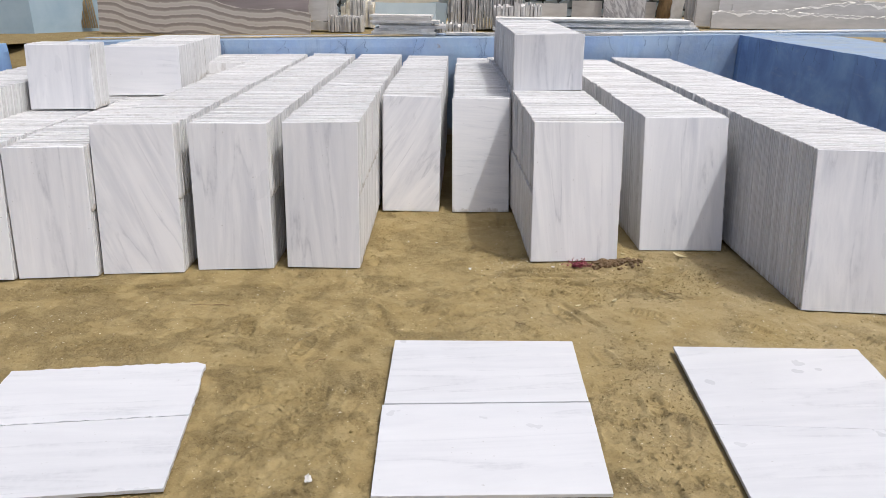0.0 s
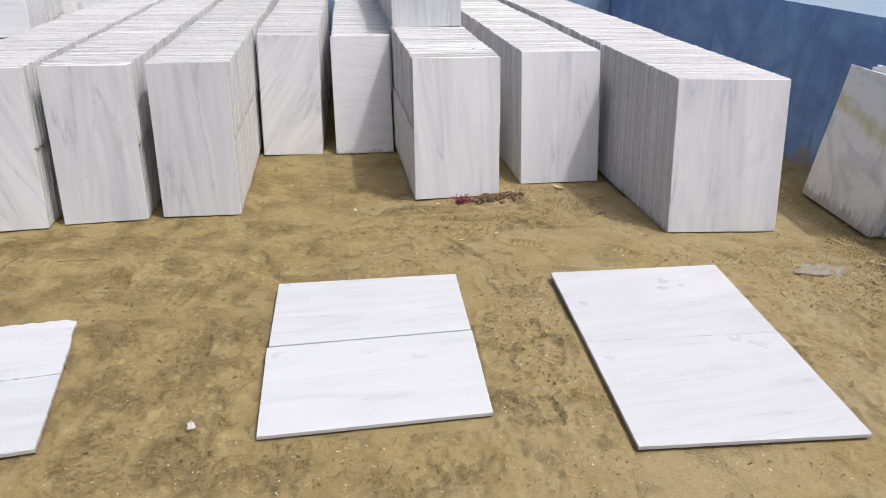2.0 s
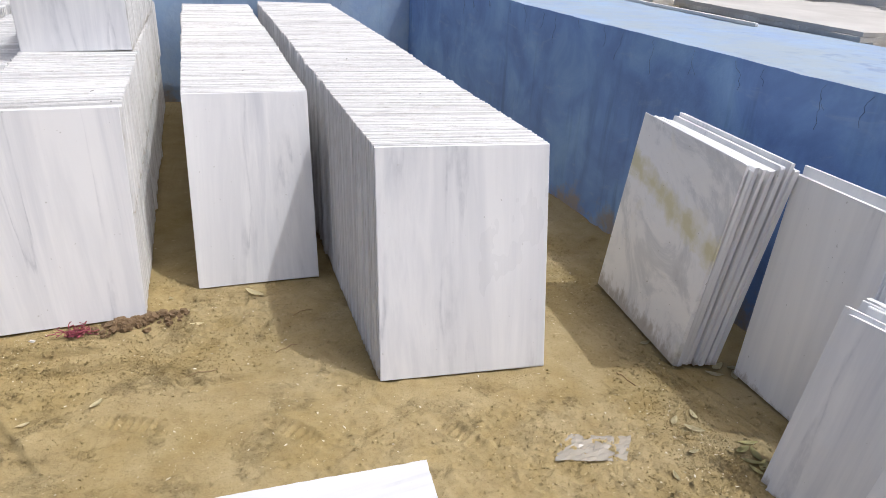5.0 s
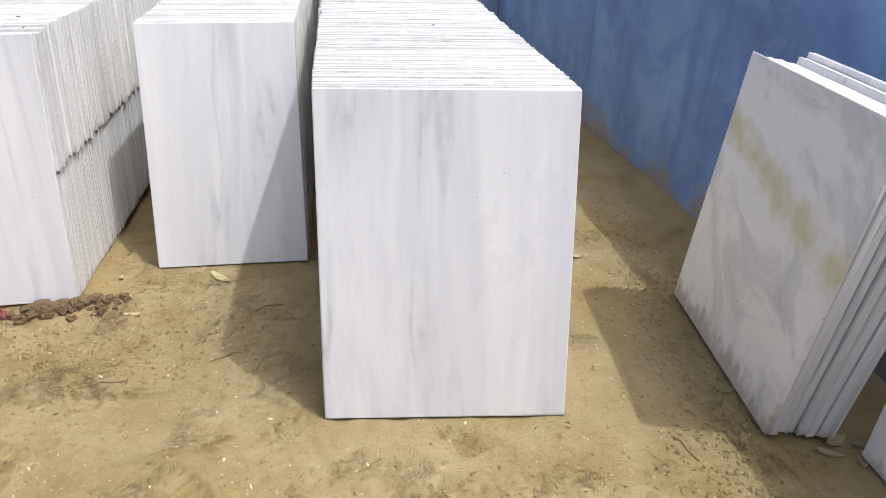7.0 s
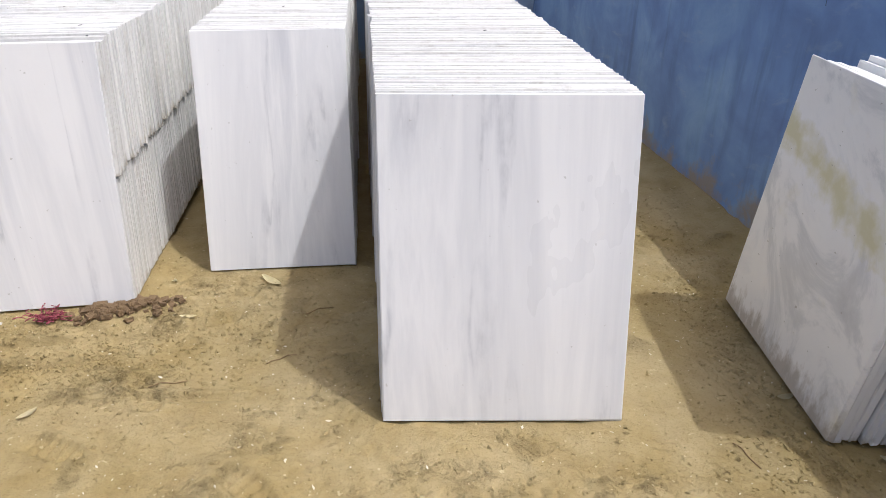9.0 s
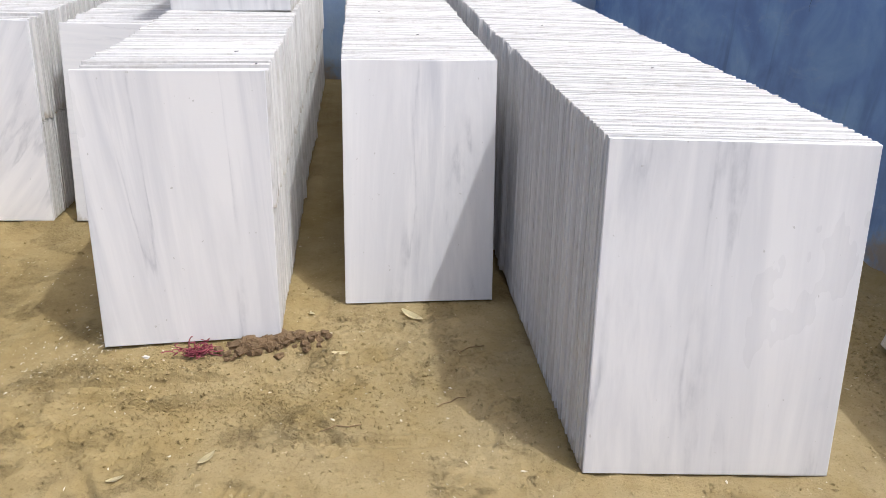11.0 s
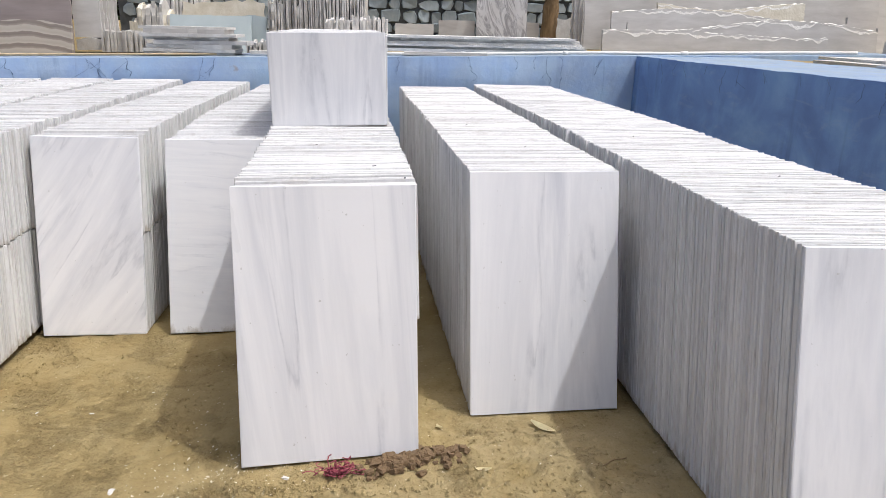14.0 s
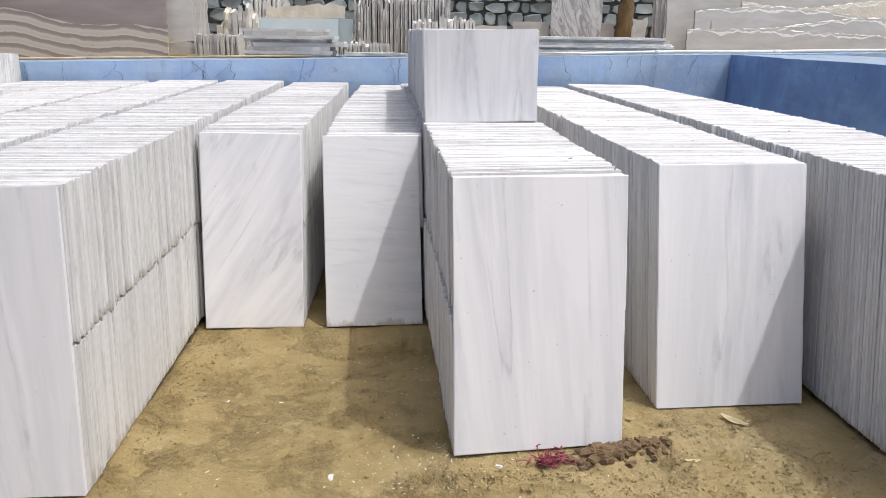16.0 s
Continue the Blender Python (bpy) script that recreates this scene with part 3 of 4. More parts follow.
# ---- rows of slabs standing on edge ----
def slab_row(label, left, right, slope, y_end, height, lean, tiers=1, face=None, seed=1, z0=0.0, front_h=None, back_h=None, ramp=0.8, roll=0.0, name="marble_row"):
    """A long row of slabs leaning back one on another, from the front bottom corners to y_end at the top."""
    rng = random.Random(seed)
    a, b = Vector(left), Vector(right)
    w = (b - a).length
    yaw = math.degrees(math.atan2(b.y - a.y, b.x - a.x))
    mid = (a + b) / 2
    root = thing(name, label, "stone slabs", pose(mid.x, mid.y, z0, 0, 0, 0), "rows of standing marble slabs")
    ln = radians(lean)
    rise = height * math.cos(ln)
    run = height * math.sin(ln)
    depth = (y_end - run) - mid.y
    kinds = {}

    def shared(t, h):
        key = (round(t, 3), round(h, 3))
        if key not in kinds:
            kinds[key] = mesh_of(slab_bm(w, key[0], key[1], len(kinds)), "panel")
            kinds[key].materials.append(M_ROW)
        return kinds[key]

    hf = front_h or height
    part("front_panel", slab_bm(w, 0.022, hf, seed, 0.008), face or M_FACE, root, "front slab of the row, veined white marble", pose(0, 0, 0.002, -lean, roll, yaw))
    s = 0.024 / math.cos(ln)
    wander, skew = 0.0, 0.0
    while s < depth:
        t = round(rng.choice((0.018, 0.020, 0.022, 0.025)), 3)
        gap = rng.choice((0.0003, 0.0003, 0.0004, 0.0004, 0.0006, 0.0006, 0.001, 0.0035))
        wander = wander * 0.86 + rng.gauss(0, 0.0026)
        skew = skew * 0.8 + rng.gauss(0, 0.06)
        dx = wander + rng.gauss(0, 0.0028) + (rng.choice((-0.010, 0.008)) if rng.random() < 0.10 else 0)
        if s < 1.4:
            dx *= 0.3
        hh = height
        if front_h and s < ramp:
            hh = front_h + (height - front_h) * s / ramp
        if back_h and s > back_h[0]:
            hh = back_h[1]
        tilt = -lean + rng.gauss(0, 0.08)
        base = (slope * s + dx, s)
        if tiers == 1:
            h = round(hh, 2) + rng.choice((0, 0, 0, 0.002, -0.002, 0.004, -0.004))
            part("panel", shared(t, h), M_ROW, root, "", pose(base[0], base[1], 0.001, tilt, 0, yaw + skew))
        else:
            hh = round(hh, 2)
            low = round(hh * 0.5 + rng.choice((-0.012, -0.006, 0, 0, 0.006)), 3)
            part("panel", shared(t, low), M_ROW, root, "", pose(base[0], base[1], 0.001, tilt, 0, yaw + skew))
            up = hh - low - 0.011 + rng.choice((0, 0, 0, -0.004, 0.005))
            q = low + rng.choice((0.003, 0.005, 0.009))
            part("panel", shared(t, up), M_ROW, root, "", pose(base[0] + rng.gauss(0, 0.004), base[1] + q * math.sin(ln), q * math.cos(ln) + 0.001, tilt, 0, yaw + skew + rng.gauss(0, 0.2)))
        s += (t + gap) / math.cos(ln)
    return root


slab_row("long row of white marble slabs standing on edge on the earth", (2.797, 5.332), (3.690, 5.316), -0.073, 11.85, 1.210, 12.6, 1, M_FACE, 11, front_h=1.196, ramp=3.5, z0=0.006)
slab_row("row of white marble slabs standing on edge, leaning back", (1.852, 6.535), (2.607, 6.583), -0.073, 11.6, 1.222, 14.4, 1, M_FACE, 12, front_h=1.208, ramp=2.5, z0=-0.012)
slab_row("two-tier row of white marble slabs behind a tall front slab", (0.836, 6.088), (1.590, 6.195), -0.077, 11.5, 1.205, 10.2, 2, M_FACE_SLIGHT, 13, front_h=1.194, ramp=1.2, roll=0.4, z0=0.012)
slab_row("row of white marble slabs with faint level veins", (0.090, 7.54), (0.693, 7.603), -0.032, 11.62, 1.245, 16.5, 2, M_CROSS, 14, front_h=1.205, z0=-0.03)
slab_row("row of white marble slabs with slanting grey veins", (-0.648, 7.493), (-0.048, 7.541), -0.032, 11.58, 1.225, 9.5, 2, M_SKEW, 15, front_h=1.20, roll=0.9, z0=-0.022)
slab_row("two-tier row of white marble slabs standing on the earth", (-1.206, 5.801), (-0.597, 5.833), -0.052, 11.5, 1.21, 7.0, 2, M_FACE, 16, front_h=1.205, z0=0.010)
slab_row("two-tier row of white marble slabs beside its neighbours", (-1.928, 5.69), (-1.313, 5.78), -0.052, 11.5, 1.205, 8.0, 2, M_FACE, 17, z0=0.004)
slab_row("two-tier row of white marble slabs with slanting veins", (-2.653, 5.54), (-2.018, 5.637), -0.052, 11.4, 1.21, 9.0, 2, M_SKEW_BACK, 18, z0=0.002)
slab_row("row of white marble slabs with a lower front", (-3.268, 5.389), (-2.674, 5.503), -0.05, 11.2, 1.085, 8.0, 2, M_FACE, 19, front_h=1.048, back_h=(4.35, 1.205))
slab_row("low row of white marble slabs under the blocks", (-3.86, 5.30), (-3.29, 5.37), -0.05, 11.2, 1.09, 10.0, 2, M_FACE_DIRTY, 24)
slab_row("row of tall white marble slabs beside the block", (-4.60, 5.63), (-3.90, 5.71), -0.05, 9.34, 1.34, 9.0, 1, M_FACE, 20)
slab_row("block of marble slabs standing on top of a row", (0.695, 7.985), (1.420, 8.035), -0.06, 10.9, 0.575, 3.0, 1, M_FACE, 21, roll=-1.5, z0=1.198, name="marble_block")
slab_row("block of short marble slabs with a pencilled mark, on a row", (-3.90, 6.90), (-3.317, 6.981), -0.1, 7.38, 0.60, 9.0, 1, M_FACE, 22, z0=1.0765, name="marble_block")
slab_row("long block of marble slabs laid askew on a low row", (-3.63, 7.80), (-2.865, 7.94), -0.232, 11.2, 0.39, 6.0, 1, M_CROSS_CLEAN, 23, front_h=0.51, ramp=3.3, z0=1.0765, name="marble_block")


# ---- slabs laid flat on the earth ----
def flat_slab(corners, z, label, seed, rough=0.001):
    cx = sum(c[0] for c in corners) / 4
    cy = sum(c[1] for c in corners) / 4
    bm = prism([(x - cx, y - cy) for x, y in corners], 0, 0.020, 0.0015, rough, 0.03, seed)
    ob = part("marble_sheet", bm, M_FLAT)
    ob.matrix_basis = pose(cx, cy, z)
    tagged(ob, label, "marble slab", "slabs laid on the ground")


flat_slab([(-0.145, 4.56), (1.029, 4.644), (1.043, 3.938), (-0.113, 3.823)], 0.027, "white marble slab lying flat on the earth", 1)
flat_slab([(-0.123, 3.817), (1.050, 3.934), (1.057, 3.176), (-0.072, 3.073)], 0.022, "white marble slab lying flat, edge to edge with another", 2)
flat_slab([(1.686, 4.627), (2.892, 4.691), (2.872, 3.800), (1.690, 3.765)], 0.027, "white marble slab with a chipped rim lying flat on the earth", 3, 0.002)
flat_slab([(1.690, 3.763), (2.874, 3.798), (2.850, 2.891), (1.691, 2.881)], 0.027, "white marble slab with faint grey veins lying flat", 4)
flat_slab([(-2.396, 3.988), (-1.330, 4.183), (-1.268, 4.160), (-1.157, 3.634), (-2.285, 3.430)], 0.026, "white marble slab with broken edge lying flat on the earth", 5, 0.006)
flat_slab([(-2.285, 3.426), (-1.155, 3.630), (-1.044, 3.053), (-2.18, 2.85)], 0.024, "white marble slab lying flat on muddy earth", 6, 0.002)


# ---- slabs leaning on the right wall ----
def leaning_stack(label, a, b, height, lean, thicks, mats, seed, w_jit=0.02, name="leaning_marble", shear=0.0, fan=0.35):
    """Slabs leant towards the wall; a and b are the base ends of the nearest face, far end first."""
    rng = random.Random(seed)
    a, b = Vector(a), Vector(b)
    w = (b - a).length
    ang = math.degrees(math.atan2(b.y - a.y, b.x - a.x))
    mid = (a + b) / 2
    root = thing(name, label, "stone slabs", pose(mid.x, mid.y, 0, 0, 0, ang), "slabs leaning on the pit wall")
    s = 0.0
    for i, t in enumerate(thicks):
        h = height + (rng.uniform(-0.04, 0.04) if i else 0)
        ww = w + (rng.uniform(-w_jit, w_jit) if i else 0)
        bm = slab_bm(ww, t, h, seed * 50 + i, 0.012)
        for v in bm.verts:
            v.co.x += shear * v.co.z
        part("panel", bm, mats[min(i, len(mats) - 1)], root, "clouded slab with an ochre stain" if mats[min(i, len(mats) - 1)] is M_SWIRL else "", pose(rng.uniform(-w_jit, w_jit) if i else 0, s, -0.004, -lean + i * fan, 0, rng.uniform(-0.6, 0.6) if i else 0))
        s += t / math.cos(radians(lean)) + rng.uniform(0.001, 0.007)
    return root


leaning_stack("marble slabs, the first stained ochre, leaning on the blue wall", (4.43, 6.19), (4.405, 5.19), 1.205, 3.5, (0.022, 0.026, 0.026, 0.03, 0.03, 0.03, 0.03, 0.03), (M_SWIRL, M_FACE_DIRTY), 31, shear=0.09, fan=-0.3)
leaning_stack("few white marble slabs leaning on the blue wall", (4.70, 5.08), (4.73, 4.47), 1.155, 3.0, (0.022, 0.02, 0.022, 0.022), (M_FACE_DIRTY,), 32)
leaning_stack("stack of short marble slabs with a worn face, leaning on others", (4.29, 4.282), (4.485, 3.567), 0.86, 13.0, (0.026,) * 9, (M_FACE_DIRTY,), 33, 0.05, shear=0.01)
leaning_stack("stack of white marble slabs with muddy foot, leaning back", (3.996, 3.744), (3.85, 2.66), 1.025, 12.0, (0.026,) * 9, (M_FACE_DIRTY,), 34, 0.04)


# ---- cracks in the blue wall ----
def crack_line(rng, wall, p, d, x, z, low, drift, off, r, fork=0.0):
    """A jagged crack wandering down a painted wall, with short forks."""
    pts = []
    while z > low:
        q = p + d * x
        pts.append((q.x + off[0], q.y + off[1], z))
        x += drift + rng.gauss(0, 0.016)
        z -= rng.uniform(0.012, 0.04)
        if rng.random() < fork:
            crack_line(rng, wall, p, d, x, z, max(low, z - rng.uniform(0.05, 0.16)), rng.choice((-1, 1)) * rng.uniform(0.015, 0.04), off, r * 0.6)
    if len(pts) > 2:
        part("crack", tube(pts, [r * rng.uniform(0.5, 1.1) for _ in pts], 4), M_CRACK, wall)


def wall_cracks():
    rng = random.Random(5)
    a, b = Vector((-6.0, 11.05)), Vector(CORNER)
    d, length = (b - a).normalized(), (b - a).length
    s = 1.2
    while s < length - 0.3:
        top = 1.335 + 0.205 * s / length
        crack_line(rng, wall_back, a + d * s, d, 0.0, top - 0.005, top - rng.uniform(0.12, 0.44), rng.uniform(-0.012, 0.012), (0, -0.012), 0.0030, 0.12)
        s += rng.choice((0.14, 0.26, 0.4, 0.55, 0.8))
    a, b = Vector(CORNER), Vector((6.0, -3.8))
    d = (b - a).normalized()
    for i in range(30):
        crack_line(rng, wall_right, a + d * (0.3 + i * 0.34 + rng.uniform(-0.12, 0.12)), d, 0.0, 1.515, 1.515 - rng.choice((0.07, 0.1, 0.16, 0.24)), rng.uniform(-0.004, 0.004), (-0.010, 0), 0.0019, 0.03)


wall_cracks()


# ---- the yard behind the pit ----
def yard_z(x):
    return 1.325 + 0.0195 * (x + 6)


def broken_rim(parent, w, t, h, seed, top):
    """The pale fractured band along the top of a raw slab, sloping back from the sawn face."""
    rng = random.Random(seed)
    ph = rng.uniform(0, 6)
    bm = bmesh.new()
    k = int(w / 0.045)
    rows = []
    for i in range(k + 1):
        u = i / k
        x = w / 2 - w * u
        z = h - top * (0.5 + 0.5 * math.sin(ph + 5 * u)) + 0.02 * noise.noise((x * 5, seed, 7))
        d = max(0.008, 0.035 + 0.10 * noise.noise((x * 2.3, seed, 0)) + 0.05 * noise.noise((x * 9, seed, 3)) + rng.uniform(0, 0.015))
        rows.append([bm.verts.new(p) for p in ((x, 0.002, z - d - 0.004), (x, -0.002 - rng.uniform(0, 0.001), z - d), (x, -0.001 + rng.uniform(0, 0.003), z - d * 0.45), (x, t * 0.7, z + rng.uniform(0.0, 0.018)), (x, t * 0.9, z - 0.03))])
    for a, b in zip(rows, rows[1:]):
        for j in range(4):
            bm.faces.new((a[j], a[j + 1], b[j + 1], b[j]))
    bmesh.ops.recalc_face_normals(bm, faces=bm.faces[:])
    part("broken_rim", bm, M_RIM, parent, "pale fractured edge")


def raw_slab(name, label, x0, x1, y, h, t, mat, lean=8, rough=0.02, top=0.0, seed=1, yaw=0, z=None, step=0.08, rim=False):
    ob = part(name, broken_slab_bm(x1 - x0, t, h, seed, rough, top, step), mat)
    ob.matrix_basis = pose((x0 + x1) / 2, y, yard_z((x0 + x1) / 2) - 0.01 if z is None else z, -lean, 0, yaw)
    if rim:
        broken_rim(ob, x1 - x0, t, h, seed, top)
    return tagged(ob, label, "stone slab")


def banded_slab():
    """Long banded slab with a wavy upper edge, lower at its right end."""
    w, t = 3.75, 0.04
    out = [(-w / 2, 0), (w / 2, 0)]
    k = 46
    for i in range(k + 1):
        u = 1 - i / k
        out.append((w * (u - 0.5), 0.74 - 0.36 * u + (0.075 - 0.045 * u) * math.sin(u * 14.3 + 0.99) + 0.006 * math.sin(u * 71)))
    bm = bmesh.new()
    f = bm.faces.new([bm.verts.new((x, 0, z)) for x, z in out])
    for v in bmesh.ops.extrude_face_region(bm, geom=[f])["geom"]:
        if isinstance(v, bmesh.types.BMVert):
            v.co.y = t
    bmesh.ops.recalc_face_normals(bm, faces=bm.faces[:])
    ob = part("stone_sheet", bm, M_STRIPE)
    ob.matrix_basis = pose(-4.52, 12.9, yard_z(-4.5) - 0.01, -9, 0.3, 0)
    tagged(ob, "long cream and brown banded stone slab leaning back", "stone slab")


banded_slab()
raw_slab("stone_sheet", "large grey-brown stone slab leaning behind a banded one", -5.6, -2.72, 13.12, 1.15, 0.03, M_BROWNSLAB, 8, 0.008, 0, 3)
raw_slab("stone_sheet", "tall dark brown stone slab leaning behind", -6.3, -4.0, 13.35, 1.3, 0.03, M_BROWNSLAB, 8, 0.015, 0.1, 4)


def edge_on_bundle(label, x0, x1, y, depth, h, mats, seed, thick=(0.025, 0.05), jag=0.06, z=None, gap=(0.0, 0.006), name="stone_bundle", tilt=2.0):
    """Slabs packed on edge and seen end on."""
    rng = random.Random(seed)
    zz = yard_z((x0 + x1) / 2) if z is None else z
    root = thing(name, label, "stone slabs", pose(x0, y, zz), "bundles of raw slabs")
    x = 0.0
    while x < x1 - x0:
        t = rng.uniform(*thick)
        d = depth * rng.uniform(0.8, 1.0)
        bm = broken_slab_bm(d, t, h + rng.uniform(-jag, jag * 0.6), rng.randrange(9999), 0.012, jag, 0.1)
        part("panel", bm, rng.choice(mats), root, "", pose(x, d / 2 + rng.uniform(-0.03, 0.03), 0, 0, rng.gauss(tilt, 1.0), 90))
        x += t + rng.uniform(*gap)
    return root


edge_on_bundle("tall bundle of grey raw slabs set end on", -0.28, 1.02, 13.55, 0.9, 0.78, (M_ROUGHSLAB, M_GREYSLAB, M_ROUGHSLAB), 41, (0.014, 0.03), 0.12, None, (0.0, 0.010))
edge_on_bundle("shorter grey slabs set on edge beside the tall bundle", 0.55, 1.35, 13.05, 0.4, 0.46, (M_GREYSLAB, M_ROUGHSLAB), 42, (0.02, 0.045), 0.05)
edge_on_bundle("low row of white offcuts on edge with dark gaps", -0.42, 0.24, 12.75, 0.25, 0.17, (M_ROUGHSLAB,), 43, (0.02, 0.04), 0.03, None, (0.002, 0.014))
edge_on_bundle("small bundle of grey slabs on edge", -2.36, -1.80, 13.2, 0.4, 0.27, (M_GREYSLAB,), 44, (0.018, 0.03), 0.02)
edge_on_bundle("heap of broken cream stone pieces on edge", -2.30, -1.72, 14.1, 0.5, 0.62, (M_CREAM, M_ROUGHSLAB), 45, (0.03, 0.07), 0.16, None, (0.0, 0.004), "stone_heap", 8.0)
edge_on_bundle("bundle of grey slabs leaning on edge behind the heap", -1.95, -1.45, 14.6, 0.6, 0.8, (M_GREYSLAB, M_ROUGHSLAB), 46, (0.02, 0.04), 0.06, None, (0.0, 0.008), "stone_bundle", 14.0)


def facing_bundle(label, x0, x1, y, h, n, mats, seed, lean=6, t=0.028, z=None, jag=0.03, shift=0.02):
    """Slabs facing the pit, leant one on another."""
    rng = random.Random(seed)
    root = thing("stone_bundle", label, "stone slabs", pose((x0 + x1) / 2, y, yard_z((x0 + x1) / 2) - 0.01 if z is None else z), "bundles of raw slabs")
    for i in range(n):
        bm = broken_slab_bm(x1 - x0 - rng.uniform(0, 0.05), t, h + rng.uniform(-jag, jag) + 0.01 * i, seed * 31 + i, 0.012, jag, 0.09)
        part("panel", bm, mats[i % len(mats)], root, "", pose(shift * i + rng.uniform(-0.01, 0.01), i * (t + 0.008), 0, -lean, 0, rng.uniform(-1, 1)))
    return root


facing_bundle("bundle of grey-brown slabs standing on a stub of stone", -2.78, -2.42, 13.35, 0.95, 9, (M_GREYSLAB,), 51, 4, 0.022, 1.58, 0.01, 0.014)
part_stub = raw_slab("stone_stub", "short pale stone block under a slab bundle", -2.76, -2.36, 13.33, 0.16, 0.3, M_ROUGHSLAB, 0, 0.015, 0.02, 7, 0, 1.42)
raw_slab("stone_sheet", "pale grey-green polished slab leaning back", -1.60, -0.52, 13.45, 0.50, 0.02, M_GREENSLAB, 14, 0.006, 0.0, 8)
raw_slab("stone_sheet", "pale grey-green slab turned a little, leaning back", -0.95, -0.33, 13.62, 0.50, 0.02, M_GREENSLAB, 10, 0.006, 0.03, 9, -18)
raw_slab("stone_sheet", "cream raw slab with a rough top", -1.75, -0.55, 14.6, 0.72, 0.04, M_CREAM, 8, 0.02, 0.05, 10)


def flat_pile(label, x0, x1, y0, y1, z, n, mats, seed, jit=0.1, t=(0.022, 0.045)):
    """Slabs laid flat one on another."""
    rng = random.Random(seed)
    root = thing("stone_pile", label, "stone slabs", pose((x0 + x1) / 2, y0, z), "piles of flat slabs")
    h = 0.0
    for i in range(n):
        th = rng.uniform(*t)
        w = x1 - x0 - rng.uniform(0, 2 * jit)
        d = (y1 - y0) * rng.uniform(0.85, 1.0)
        bm = prism([(-w / 2, 0), (w / 2, 0), (w / 2, d), (-w / 2, d)], 0, th, 0, 0.012, 0.1, seed * 17 + i)
        part("panel", bm, mats[i % len(mats)], root, "", pose(rng.uniform(-jit, jit), rng.uniform(-0.03, 0.05), h, 0, 0, rng.uniform(-1.5, 1.5)))
        h += th + 0.001
    return root


flat_pile("pile of pale sawn slabs lying on the blue ledge", -1.42, -0.32, 11.9, 12.4, 1.443, 8, (M_GREYSLAB, M_ROUGHSLAB, M_ROUGHSLAB), 61, 0.1, (0.022, 0.05))
flat_pile("long pile of raw white slabs lying behind the ledge", 0.55, 3.82, 12.62, 13.3, 1.515, 6, (M_RIM, M_ROUGHSLAB, M_RIM), 62, 0.12, (0.025, 0.04))

# slabs, trunk and rubble wall farther back
raw_slab("stone_sheet", "white marble slab with grey plumes standing upright", 2.74, 3.58, 15.5, 1.25, 0.025, M_PLUME, 6, 0.004, 0.0, 71)
raw_slab("stone_sheet", "short grey slab leaning on the rubble wall", 2.12, 2.72, 15.6, 0.45, 0.03, M_GREYSLAB, 6, 0.008, 0.0, 72)
raw_slab("stone_sheet", "short grey slab standing behind others", 1.4, 2.05, 15.9, 0.40, 0.03, M_GREYSLAB, 6, 0.008, 0.0, 73)
raw_slab("stone_sheet", "small white slab beside a tree trunk", 4.06, 4.30, 15.4, 0.50, 0.03, M_ROUGHSLAB, 6, 0.02, 0.03, 74)
raw_slab("stone_sheet", "small grey slab beside a tree trunk", 3.55, 3.80, 15.6, 0.42, 0.03, M_GREYSLAB, 6, 0.01, 0.0, 75)
facing_bundle("bundle of short grey slabs on edge", 4.35, 4.75, 15.2, 0.55, 5, (M_GREYSLAB,), 76)

# great raw slabs on the right
facing_bundle("great raw grey slabs with broken white edges, leaning in a stack", 4.15, 8.6, 14.0, 0.80, 6, (M_GREYSLAB,), 81, 8, 0.035, None, 0.05, -0.03)
raw_slab("stone_sheet", "low raw grey slab with a broken top leaning on taller ones", 4.32, 7.6, 13.56, 0.30, 0.05, M_GREYSLAB, 10, 0.006, 0.06, 82, 0, None, 0.05, True)
raw_slab("stone_sheet", "long raw slab offcut with a broken edge", 4.7, 8.4, 13.66, 0.46, 0.05, M_GREYSLAB, 9, 0.006, 0.20, 83, 0, None, 0.06, True)
raw_slab("stone_sheet", "raw grey slab with a jagged pale rim", 4.5, 8.0, 13.78, 0.60, 0.05, M_GREYSLAB, 9, 0.006, 0.16, 85, 0, None, 0.05, True)
raw_slab("stone_sheet", "raw cream slab broken along its top", 5.2, 7.4, 13.88, 0.72, 0.05, M_CREAM, 9, 0.006, 0.12, 86, 0, None, 0.05, True)
raw_slab("stone_sheet", "cream-veined raw slab standing behind the stack", 5.3, 9.5, 14.4, 1.05, 0.04, M_GREYSLAB, 7, 0.006, 0.12, 84, 0, None, 0.08)


